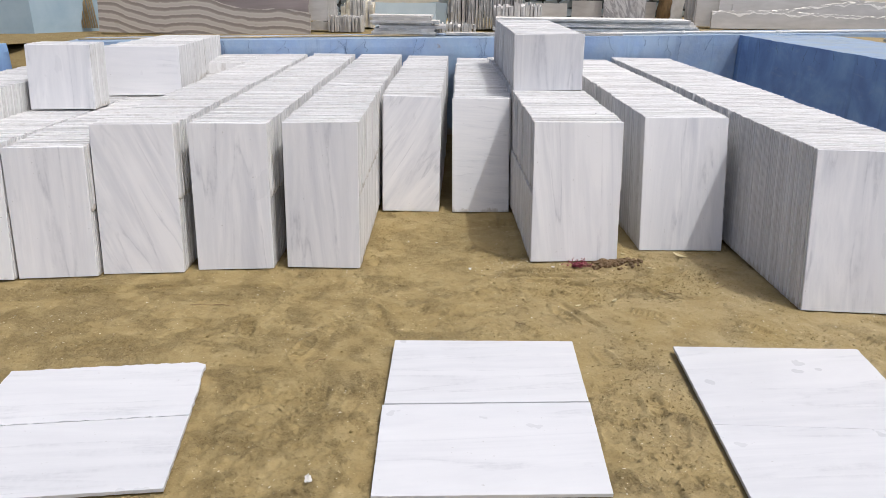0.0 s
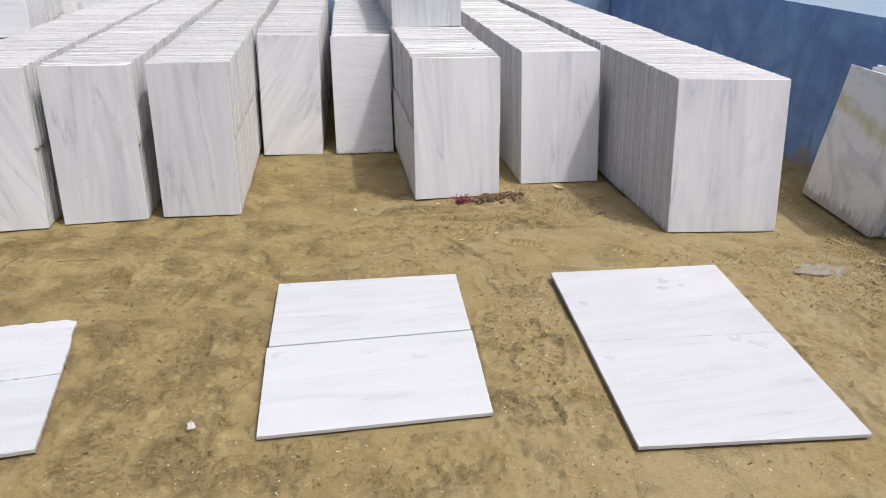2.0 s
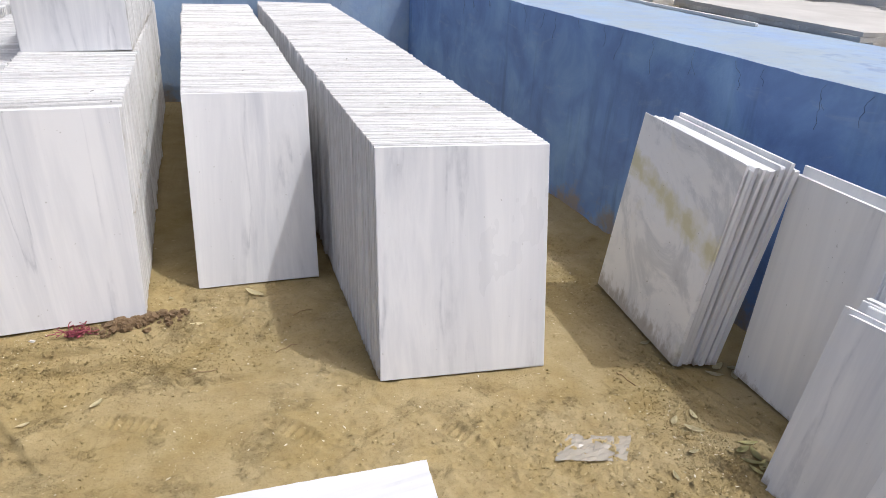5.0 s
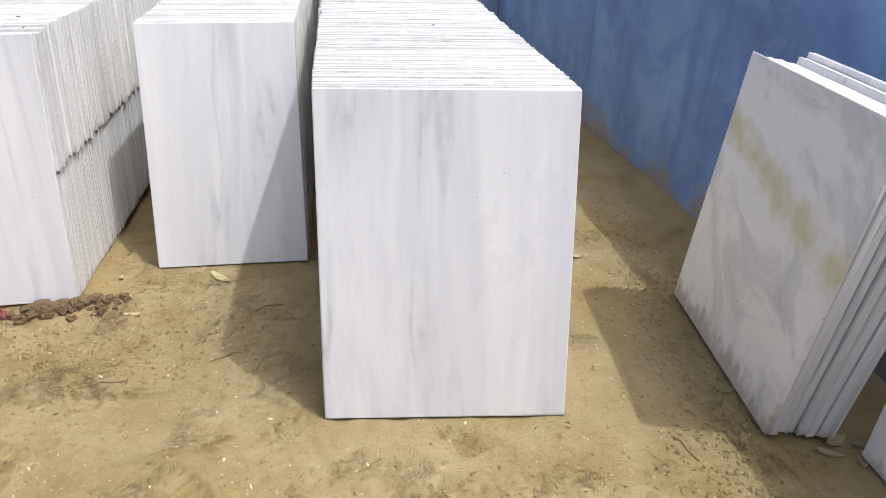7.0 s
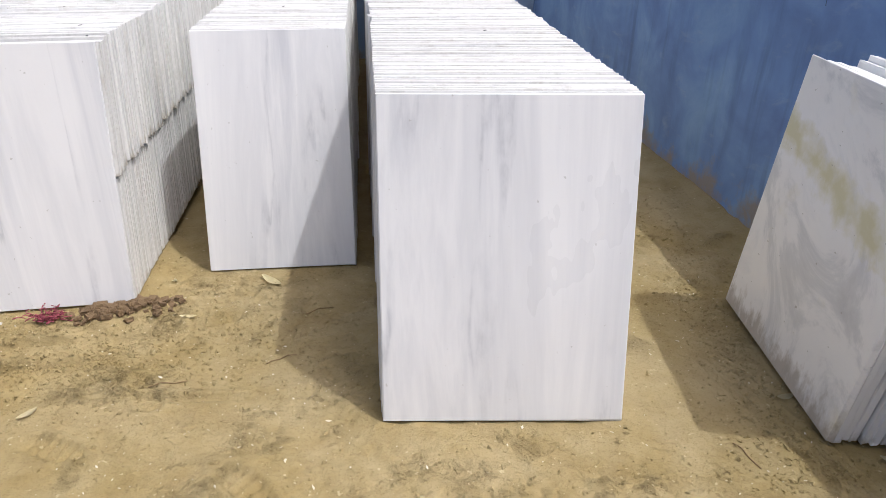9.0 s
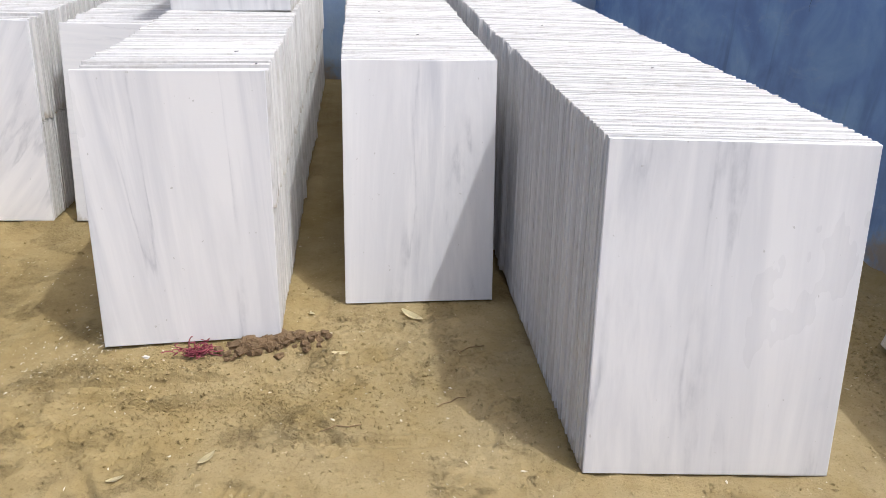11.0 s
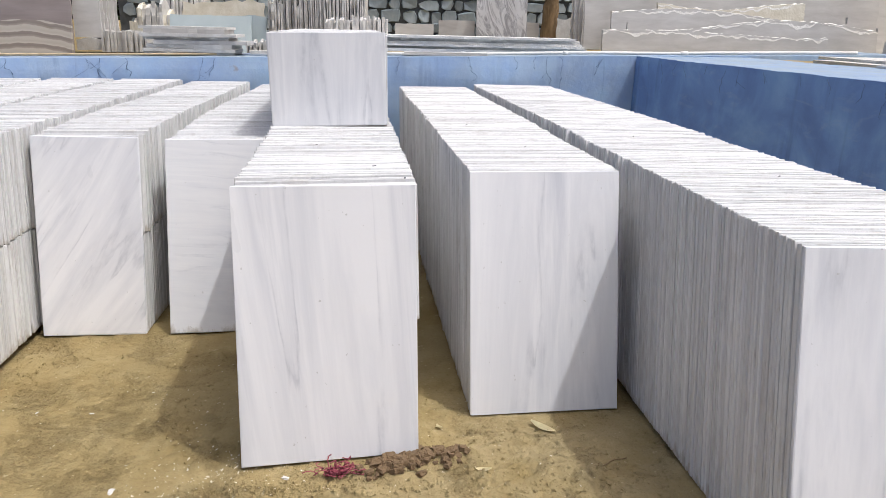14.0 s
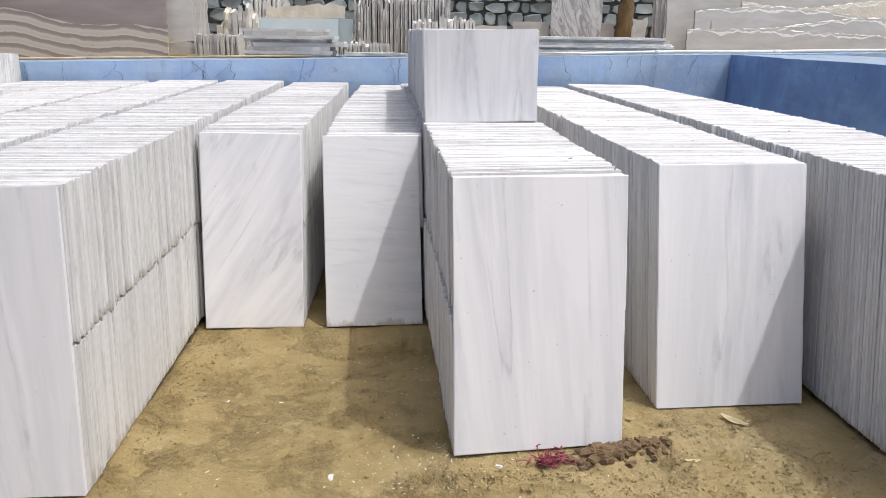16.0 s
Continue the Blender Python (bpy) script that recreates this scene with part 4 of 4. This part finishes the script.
def rubble_wall():
    """Dry-laid wall of blue-grey stones in dark joints."""
    rng = random.Random(9)
    x0, x1, y, z0, z1 = -4.0, 12.5, 18.2, 1.3, 2.42
    tagged(part("wall_rubble", box(x0, x1, y + 0.02, y + 0.4, z0, z1), M_MORTAR), "rough wall of blue-grey rubble stones", "wall", kind="structure")
    root = bpy.data.objects["wall_rubble"]
    z = z0
    while z < z1 - 0.05:
        row = rng.uniform(0.17, 0.27)
        x = x0 + rng.uniform(0, 0.2)
        while x < x1 - 0.2:
            w = rng.uniform(0.16, 0.46)
            n = rng.choice((7, 8, 9))
            grow = rng.uniform(0.94, 1.04)
            pts = []
            for i in range(n):
                a = 6.2832 * (i + rng.uniform(-0.22, 0.22)) / n
                c, s = math.cos(a), math.sin(a)
                k = (abs(c) ** 5 + abs(s) ** 5) ** -0.2 * grow * rng.uniform(0.92, 1.03)
                pts.append((c * k * w / 2, s * k * row / 2))
            bm = bmesh.new()
            f = bm.faces.new([bm.verts.new((px, 0, pz)) for px, pz in pts])
            for v in bmesh.ops.extrude_face_region(bm, geom=[f])["geom"]:
                if isinstance(v, bmesh.types.BMVert):
                    v.co = (v.co.x * 0.93, -0.04 - rng.uniform(0, 0.04), v.co.z * 0.93)
            bmesh.ops.recalc_face_normals(bm, faces=bm.faces[:])
            part("stone", bm, M_STONE, root, "", pose(x + w / 2, y + 0.025, z + row / 2 + rng.uniform(-0.02, 0.02)))
            x += w + rng.uniform(0.0, 0.02)
        z += row


rubble_wall()


def tree(x, y, r, lean, label, crown_r, seed, n_leaf=1400, z_crown=5.0):
    rng = random.Random(seed)
    root = thing("tree", label, "tree", pose(x, y, 1.38))
    pts = [(lean * i * 0.1 + rng.gauss(0, 0.015), rng.gauss(0, 0.015), i * 0.4) for i in range(11)]
    part("trunk", tube(pts, [r * (1.15 - 0.06 * i) for i in range(11)], 10), M_BARK, root)
    top = Vector(pts[-1])
    bm = bmesh.new()
    for b in range(7):
        a = rng.uniform(0, 6.28)
        tip = top + Vector((math.cos(a) * crown_r * 0.8, math.sin(a) * crown_r * 0.8, rng.uniform(-0.6, 1.2)))
        limb = tube([top + Vector((0, 0, -0.3)), top.lerp(tip, 0.5) + Vector((0, 0, 0.25)), tip], [r * 0.5, r * 0.3, r * 0.1], 6)
        part("limb", limb, M_BARK, root)
        for i in range(n_leaf // 7):
            p = tip + Vector((rng.gauss(0, 0.42), rng.gauss(0, 0.42), rng.gauss(0, 0.34))) * crown_r * 0.6
            u = Vector((rng.gauss(0, 1), rng.gauss(0, 1), rng.gauss(0, 0.6))).normalized() * rng.uniform(0.05, 0.1)
            v = u.cross(Vector((rng.gauss(0, 1), rng.gauss(0, 1), 1))).normalized() * u.length * 0.45
            bm.faces.new([bm.verts.new(q) for q in (p - u, p + v, p + u, p - v)])
    part("crown", bm, M_LEAF, root)


tree(3.98, 15.6, 0.135, 0.005, "brown tree trunk rising behind the slabs", 1.6, 3)
tree(0.2, 21.0, 0.10, -0.05, "slim leafy tree behind the rubble wall", 1.8, 4)
tree(5.6, 21.5, 0.11, 0.06, "leafy tree behind the rubble wall", 1.8, 5)


def shrubs():
    """Low greenery along the far side of the rubble wall."""
    rng = random.Random(6)
    bm = bmesh.new()
    for i in range(9000):
        x = rng.uniform(-5, 14)
        h = 0.9 + 0.8 * noise.noise((x * 0.7, 3, 1))
        p = Vector((x, 19.8 + rng.gauss(0, 0.35), 1.5 + abs(rng.gauss(0, 1)) * max(0.5, h) + 0.3))
        u = Vector((rng.gauss(0, 1), rng.gauss(0, 1), rng.gauss(0, 0.8))).normalized() * rng.uniform(0.04, 0.1)
        v = u.cross(Vector((rng.gauss(0, 1), rng.gauss(0, 1), 1))).normalized() * u.length * 0.45
        bm.faces.new([bm.verts.new(q) for q in (p - u, p + v, p + u, p - v)])
    tagged(part("shrubs", bm, M_LEAF), "green shrubs growing behind the rubble wall", "shrub", kind="stuff")


shrubs()


# ---- on the ledges ----
def ledge_z(x):
    return 1.335 + 0.0198 * (x + 6.0)


def ledge_y(x):
    return 11.05 + 0.0997 * (x + 6.0)


def pipes():
    pts = [(x, ledge_y(x) + 0.30 + 0.03 * math.sin(x * 0.9), ledge_z(x) + 0.022 + 0.006 * math.sin(x * 2.1)) for x in np.linspace(1.2, 5.0, 16)]
    pts += [(x, 12.45 + 0.05 * (x - 5.0), 1.575 + 0.02 * (x - 5.0)) for x in np.linspace(5.4, 7.4, 6)]
    pipe = part("pipe", tube(pts, 0.02, 10), M_PIPE)
    for i in (4, 9, 15):
        a, b = Vector(pts[i]), Vector(pts[i + 1])
        part("collar", tube([a, a.lerp(b, 0.25)], 0.027, 10), M_PIPE, pipe)
    tagged(pipe, "white plastic water pipe lying along the ledge", "pipe")
    for x0, x1, dy, sd in ((-5.9, -3.1, 0.28, 1), (-3.3, -0.6, 0.33, 2)):
        rng = random.Random(sd)
        pts = [(x, ledge_y(x) + dy + rng.gauss(0, 0.006), ledge_z(x) + 0.022) for x in np.linspace(x0, x1, 12)]
        tagged(part("cane", tube(pts, 0.014, 8), M_CANE), "dry cane lying along the ledge", "cane")


pipes()
flat_pile("few long thin white offcuts lying on the ledge", -0.25, 1.0, 12.0, 12.2, ledge_z(0.4) + 0.004, 2, (M_ROUGHSLAB,), 65, 0.05, (0.016, 0.022))
flat_pile("thin dark-edged offcuts lying on the ledge beside the pipe", 1.5, 2.55, 11.98, 12.1, ledge_z(2.0) + 0.004, 2, (M_GREYSLAB,), 66, 0.05, (0.016, 0.02))

# beyond the broad right ledge
flat_pile("long low pile of raw slabs lying beyond the broad ledge", 6.35, 8.3, 9.3, 12.0, 1.44, 4, (M_ROUGHSLAB,), 67, 0.12, (0.03, 0.05))
flat_pile("pile of raw slabs with streaked sawn edges beyond the ledge", 6.40, 8.6, 6.62, 9.32, 1.44, 4, (M_ROUGHSLAB, M_GREYSLAB), 69, 0.10, (0.03, 0.05))


def fallen_sheet(x, y, w, d, z, tilt, turn, seed, label):
    """A broken sheet of raw stone with a ragged outline, lying askew."""
    bm = prism([(-w / 2, -d / 2), (w * 0.45, -d * 0.42), (w / 2, d * 0.35), (w * 0.1, d / 2), (-w * 0.42, d * 0.38)], 0, 0.04, 0.0, 0.05, 0.12, seed)
    ob = part("stone_sheet", bm, M_ROUGHSLAB)
    ob.matrix_basis = pose(x, y, z, tilt, -tilt * 0.6, turn)
    tagged(ob, label, "stone slab")


fallen_sheet(7.30, 5.75, 1.7, 1.3, 1.50, 3, 12, 301, "broken white slab lying at the edge of the broad ledge")
fallen_sheet(8.7, 7.3, 1.5, 1.4, 1.55, 5, -20, 302, "ragged white slab lying on other offcuts")
fallen_sheet(9.0, 8.3, 1.3, 1.2, 1.60, -4, 35, 303, "ragged raw slab with a crumbling edge")
fallen_sheet(9.3, 5.9, 1.3, 1.0, 1.50, 2, -8, 304, "raw slab offcut lying beyond the broad ledge")
flat_pile("pile of rough white slabs lying beyond the broad ledge", 6.6, 8.6, 2.6, 4.9, 1.42, 5, (M_ROUGHSLAB, M_CREAM), 68, 0.1, (0.035, 0.06))


bar = part("stone_bar", box(-0.016, 0.016, -1.35, 1.35, 0, 0.03, 0.003), M_PIPE)
bar.matrix_basis = pose(6.07, 8.72, 1.536, 0, 0, 3.0)
tagged(bar, "long thin white stone strip lying along the ledge", "stone strip")


def east_slabs():
    rng = random.Random(12)
    root = thing("stone_bundle", "tall grey streaked slabs standing in a line beyond the ledge", "stone slabs", pose(9.2, 4.0, 1.38, 0, 0, 96), "bundles of raw slabs")
    for i in range(4):
        part("panel", broken_slab_bm(2.4, 0.04, 1.3 + rng.uniform(-0.1, 0.1), 200 + i, 0.02, 0.05), M_RIM, root, "", pose(1.2 + i * 2.3, rng.uniform(-0.05, 0.05), 0, 8, 0, rng.uniform(-2, 2)))


east_slabs()


# ---- far left corner ----
def far_left():
    a, b, c = (-9.6, 12.6), (-7.55, 12.85), (-6.75, 13.75)
    for i, (p, q) in enumerate(((a, b), (b, c))):
        p, q = Vector(p), Vector(q)
        d = (q - p)
        ob = part("wall_outer_%d" % (i + 1), box(0, d.length, 0, 0.2, -0.1, 1.6), M_PALEBLUE)
        ob.matrix_basis = pose(p.x, p.y, 1.37, 0, 0, math.degrees(math.atan2(d.y, d.x)))
        tagged(ob, "pale blue weathered wall stained at its foot", "wall", kind="structure")
    rng = random.Random(2)
    root = thing("stick_bundle", "thin grey sticks leaning on the pale blue wall", "sticks", pose(-7.2, 13.55, 1.38))
    for i in range(9):
        x = i * 0.045
        part("stick", tube([(x + 0.12, -0.1, 0), (x - 0.12 + rng.gauss(0, 0.03), 0.16, 1.5)], 0.016, 6), M_CANE, root)


far_left()


# ---- litter on the earth ----
def gz(x, y):
    return float(ground_height(np.array([x]), np.array([y]))[0])


LITTER_FREE = ((-0.2, 1.12, 3.05, 4.7), (1.66, 3.03, 2.85, 4.77), (-2.45, -1.02, 2.8, 4.23))


OCTA = np.array(((1, 0, 0), (-1, 0, 0), (0, 1, 0), (0, -1, 0), (0, 0, 1), (0, 0, -1)), float)
OCTA_FACES = np.array(((0, 2, 4), (2, 1, 4), (1, 3, 4), (3, 0, 4), (2, 0, 5), (1, 2, 5), (3, 1, 5), (0, 3, 5)))


def lumps_mesh(name, px, py, r, seed, flat=0.65, stretch=1.0):
    """Many small angular lumps sitting on the ground, as one mesh."""
    rs = np.random.RandomState(seed)
    n = len(px)
    v = OCTA[None] * rs.uniform(0.55, 1.35, (n, 6, 1)) + rs.normal(0, 0.18, (n, 6, 3))
    v[:, :, 0] *= stretch
    v[:, :, 2] *= flat
    a = rs.uniform(0, 6.283, n)
    c, s = np.cos(a)[:, None], np.sin(a)[:, None]
    x, y = v[:, :, 0] * c - v[:, :, 1] * s, v[:, :, 0] * s + v[:, :, 1] * c
    v = np.stack([x, y, v[:, :, 2]], -1) * r[:, None, None]
    v += np.stack([px, py, ground_height(px, py) + r * 0.25], -1)[:, None, :]
    f = OCTA_FACES[None] + (np.arange(n) * 6)[:, None, None]
    me = bpy.data.meshes.new(name)
    me.from_pydata(v.reshape(-1, 3).tolist(), [], f.reshape(-1, 3).tolist())
    return me


def clear_of_slabs(x, y):
    ok = np.ones(len(x), bool)
    for a, b, c, d in LITTER_FREE:
        ok &= ~((x > a) & (x < b) & (y > c) & (y < d))
    return ok


def crumbs():
    rs = np.random.RandomState(77)
    n = 150000
    x, y = rs.uniform(-3.4, 4.65, n), rs.uniform(2.3, 7.4, n)
    grain = np.clip(value_noise(x, y, 4.5, 4) * 3 + 0.25, 0, 1)
    keep = (rs.rand(n) < worked(x, y) * grain * 0.66 + 0.08) & clear_of_slabs(x, y)
    x, y = x[keep], y[keep]
    r = np.minimum(0.011, 0.0018 + rs.exponential(0.0021, len(x)))
    hx, hy, hr = [x], [y], [r]
    for cx, cy, sx, sy, m in ((1.2, 5.85, 0.35, 0.14, 700), (2.05, 6.02, 0.35, 0.16, 500), (1.7, 5.75, 0.6, 0.25, 600), (3.9, 4.2, 0.3, 0.5, 700), (4.35, 4.85, 0.2, 0.45, 1200), (4.3, 5.7, 0.12, 0.6, 900), (4.45, 6.7, 0.2, 0.5, 700), (-2.6, 5.25, 0.6, 0.1, 300), (1.35, 3.9, 0.12, 0.7, 500), (-0.55, 6.6, 0.06, 0.6, 400), (4.1, 4.1, 0.15, 0.35, 500), (1.68, 5.82, 0.16, 0.10, 420), (0.98, 5.985, 0.22, 0.022, 420), (1.22, 5.75, 0.12, 0.035, 260), (1.55, 5.62, 0.35, 0.12, 420), (4.18, 4.55, 0.09, 0.20, 800), (4.30, 5.75, 0.06, 0.45, 500), (2.0, 6.33, 0.14, 0.07, 160), (-2.6, 5.27, 0.12, 0.05, 160), (-1.05, 4.6, 0.3, 0.3, 350), (-0.6, 3.7, 0.16, 0.5, 450), (1.38, 4.2, 0.14, 0.5, 450), (3.2, 4.6, 0.4, 0.3, 420)):
        m = int(m * 1.5)
        gx, gy = rs.normal(cx, sx, m), rs.normal(cy, sy, m)
        ok = clear_of_slabs(gx, gy) & (gx < 4.75)
        hx.append(gx[ok])
        hy.append(gy[ok])
        hr.append(np.minimum(0.012, 0.0018 + rs.exponential(0.0030, ok.sum())))
    me = lumps_mesh("earth_crumbs", np.concatenate(hx), np.concatenate(hy), np.concatenate(hr), 5, 0.66)
    tagged(part("earth_crumbs", me, M_CLOD), "loose crumbs of trodden earth", "earth", kind="stuff")
    n = 5200
    x, y = rs.uniform(-3.4, 4.4, n), rs.uniform(2.4, 7.4, n)
    ok = clear_of_slabs(x, y) & (rs.rand(n) < 0.25 + 0.75 * np.clip(value_noise(x, y, 1.3, 3) * 4 + 0.3, 0, 1))
    x = np.concatenate([x[ok], rs.normal(0.78, 0.22, 260), rs.normal(4.15, 0.12, 160)])
    y = np.concatenate([y[ok], rs.normal(6.02, 0.13, 260), rs.normal(4.55, 0.25, 160)])
    me = lumps_mesh("straw_flecks", x, y, np.minimum(0.005, 0.0012 + rs.exponential(0.0011, len(x))), 6, 0.5, 2.6)
    tagged(part("straw_flecks", me, M_FLECK), "pale flecks of straw and stone dust", "litter", kind="stuff")


crumbs()


def leaf(x, y, size, turn, label="dry yellow leaf lying on the earth", curl=0.25, mat=None):
    bm = bmesh.new()
    k = 7
    rows = []
    for i in range(k + 1):
        u = i / k
        w = size * 0.17 * math.sin(math.pi * min(1, u * 0.93 + 0.05)) ** 0.8
        z = size * curl * (u - 0.5) ** 2 * 2
        rows.append([bm.verts.new((size * (u - 0.5), s * w, z + abs(s) * w * 0.35)) for s in (-1, 0, 1)])
    for a, b in zip(rows, rows[1:]):
        for j in range(2):
            bm.faces.new((a[j], b[j], b[j + 1], a[j + 1]))
    bmesh.ops.solidify(bm, geom=bm.faces[:], thickness=0.0012)
    bmesh.ops.recalc_face_normals(bm, faces=bm.faces[:])
    ob = part("leaf", bm, mat or M_DRYLEAF)
    ob.matrix_basis = pose(x, y, gz(x, y) + 0.004, 4, 6, turn)
    tagged(ob, label, "leaf", "dry leaves on the earth")


for lx, ly, ls, lt in ((2.189, 6.421, 0.13, -35), (1.866, 6.088, 0.075, 10), (1.685, 6.459, 0.07, 130), (4.39, 5.473, 0.09, 20), (4.06, 6.62, 0.10, 10), (1.445, 5.439, 0.085, 62), (1.155, 5.342, 0.06, 35), (3.95, 4.42, 0.07, 80), (4.12, 4.55, 0.06, 10), (4.66, 5.16, 0.12, 30), (4.60, 5.10, 0.10, -20), (4.70, 5.06, 0.11, 60), (4.75, 5.14, 0.09, 5), (4.16, 4.78, 0.09, 45), (4.22, 4.70, 0.10, -30), (4.28, 4.80, 0.08, 80), (-0.30, 5.08, 0.05, 20)):
    leaf(lx, ly, ls, lt)


for lx, ly, ls, lt in ((4.36, 4.52, 0.10, 20), (4.40, 4.48, 0.11, 75), (4.35, 4.44, 0.09, 140), (4.39, 4.41, 0.10, 40), (4.33, 4.38, 0.08, 100), (4.42, 4.56, 0.09, 160)):
    leaf(lx, ly, ls, lt, "limp yellow-green leaf at the foot of leaning slabs", 0.2, M_LIMPLEAF)


def chip(x, y, s, seed, label="white marble chip on the earth"):
    rng = random.Random(seed)
    bm = box(-s, s, -s * 0.55, s * 0.55, 0, s * 0.4, s * 0.15)
    for v in bm.verts:
        v.co += Vector((rng.gauss(0, 1), rng.gauss(0, 1), rng.gauss(0, 0.5))) * s * 0.22
    ob = part("marble_chip", bm, M_ROUGHSLAB)
    ob.matrix_basis = pose(x, y, gz(x, y) - 0.002, 0, 0, rng.uniform(0, 180))
    tagged(ob, label, "stone chip", "marble chips on the earth")


for i, (cx, cy, cs) in enumerate(((-0.392, 3.183, 0.024), (-0.013, 6.643, 0.014), (0.32, 6.02, 0.022), (-0.28, 6.65, 0.012), (0.55, 6.35, 0.01), (1.027, 6.05, 0.018))):
    chip(cx, cy, cs if i == 0 else cs * 0.75, i)


def mound():
    """Broken lumps of dark clay thrown up against the corner of a row, with a snag of red thread."""
    rng = random.Random(21)
    root = thing("clay_mound", "cracked dark clay lumps heaped against a marble slab", "clay", pose(1.55, 6.05, gz(1.55, 6.05)))
    foot = gz(1.55, 6.05)
    for i in range(150):
        u = rng.betavariate(1.7, 1.5)
        along, side = 0.10 + 0.52 * u, rng.gauss(0, 0.026)
        x, y = 1.22 + along * 0.955 - side * 0.296, 6.035 + along * 0.296 + side * 0.955
        r = rng.uniform(0.008, 0.024) * (1.1 - 0.6 * abs(u - 0.45))
        bm = box(-r, r, -r * 0.8, r * 0.8, -r * 0.6, r * 0.6, r * 0.22)
        for v in bm.verts:
            v.co += Vector((rng.gauss(0, 1), rng.gauss(0, 1), rng.gauss(0, 1))) * r * 0.13
        part("lump", bm, M_CLAY, root, "", pose(x - 1.55, y - 6.05, gz(x, y) - foot + r * 0.3, rng.gauss(0, 16), rng.gauss(0, 16), rng.uniform(0, 180)))
    pts_bm = bmesh.new()
    for i in range(60):
        p = Vector((rng.gauss(0, 0.035), rng.gauss(0, 0.012), 0.012 + abs(rng.gauss(0, 0.012))))
        pts = [p.copy()]
        for j in range(5):
            p = p + Vector((rng.gauss(0.002, 0.014), rng.gauss(0, 0.009), rng.gauss(0, 0.008)))
            p.z = max(0.004, p.z)
            pts.append(p.copy())
        one = tube(pts, 0.0026, 4)
        tmp = bpy.data.meshes.new("strand")
        one.to_mesh(tmp)
        one.free()
        pts_bm.from_mesh(tmp)
        bpy.data.meshes.remove(tmp)
    ob = part("red_thread", pts_bm, M_RED)
    ob.matrix_basis = pose(1.245, 6.065, gz(1.245, 6.065) + 0.002, 0, 0, 8)
    tagged(ob, "tangle of red plastic thread on the earth", "thread")


mound()


def wrapper():
    """A crumpled clear-white plastic bag scrap."""
    k = Mat("plastic_film", 0.25)
    k.b.inputs["Transmission Weight"].default_value = 0.6
    m = k.finish(k.mix(k.noise(k.coord, 12, 3), (0.56, 0.50, 0.40, 1), (0.76, 0.72, 0.64, 1)))
    bm = bmesh.new()
    bmesh.ops.create_grid(bm, x_segments=14, y_segments=10, size=0.5)
    for v in bm.verts:
        x, y = v.co.x, v.co.y
        z = 0.022 * max(0, 1 - 4 * x * x) * abs(noise.noise((x * 4, y * 4, 1))) + 0.010 * abs(noise.noise((x * 9, y * 9, 2)))
        v.co = (x * 0.33 + 0.07 * y + 0.012 * noise.noise((y * 5, 1, 1)), y * 0.17 + 0.012 * noise.noise((x * 5, 3, 1)), z + 0.004)
    bmesh.ops.solidify(bm, geom=bm.faces[:], thickness=0.001)
    ob = part("plastic_wrapper", bm, m)
    ob.matrix_basis = pose(3.68, 4.67, gz(3.68, 4.67) + 0.016, 0, 0, -12)
    tagged(ob, "crumpled scrap of clear plastic on the earth", "plastic scrap")


wrapper()


def twigs():
    rng = random.Random(31)
    for x, y, l, a in ((2.35, 5.75, 0.13, 0.5), (-0.6, 4.35, 0.12, 0.9), (0.7, 5.0, 0.1, 2.4), (3.2, 4.3, 0.12, 1.4), (-1.6, 5.1, 0.3, 0.1), (1.9, 5.6, 0.2, 0.2), (2.45, 6.15, 0.16, 0.4), (4.1, 5.15, 0.14, 2.0)):
        pts = []
        for i in range(5):
            u = l * (i / 4 - 0.5)
            px, py = x + math.cos(a) * u + rng.gauss(0, 0.004), y + math.sin(a) * u + rng.gauss(0, 0.004)
            pts.append((px, py, gz(px, py) + 0.004))
        tagged(part("twig", tube(pts, 0.0025, 5), M_BARK), "thin dark twig on the earth", "twig", "twigs on the earth")


twigs()


# ---- pencilled marks that cannot be read ----
def pencil(x, y, z, yaw, lean):
    rng = random.Random(4)
    for i in range(4):
        bm = box(-0.002, 0.002, -0.0012, 0.0004, -0.011, 0.011)
        ob = part("pencil_mark", bm, M_INK)
        a = radians(yaw)
        ob.matrix_basis = pose(x + 0.016 * i * math.cos(a), y + 0.016 * i * math.sin(a), z, -lean, rng.uniform(-25, 25), yaw)
        tagged(ob, "small dark pencil stroke on a marble slab", "pencil mark", "pencil strokes")


pencil(-3.225, 5.383 + math.sin(radians(10)) * 1.02, math.cos(radians(10)) * 1.02, 11, 10)


# ---- dark leaf scraps on the row tops ----
def scrap(x, y, z, size, turn):
    bm = box(-size, size, -size * 0.5, size * 0.5, 0, size * 0.25, size * 0.1)
    ob = part("leaf_scrap", bm, M_INK)
    ob.matrix_basis = pose(x, y, z, 4, -6, turn)
    tagged(ob, "tiny dark leaf scrap lying on the slab tops", "leaf scrap", "leaf scraps on the slab tops")


for sx, sy, sz, ss, st in ((1.38, 6.72, 1.198, 0.010, 20), (1.52, 6.46, 1.198, 0.008, 80), (1.05, 7.3, 1.198, 0.007, 10), (2.2, 7.4, 1.186, 0.008, 50), (1.95, 8.3, 1.186, 0.007, 5), (3.25, 6.6, 1.196, 0.008, 30), (2.95, 7.8, 1.196, 0.009, 60), (-0.9, 6.9, 1.188, 0.008, 15), (-1.6, 7.4, 1.186, 0.008, 70), (-2.3, 6.9, 1.182, 0.008, 40)):
    scrap(sx, sy, sz, ss, st)
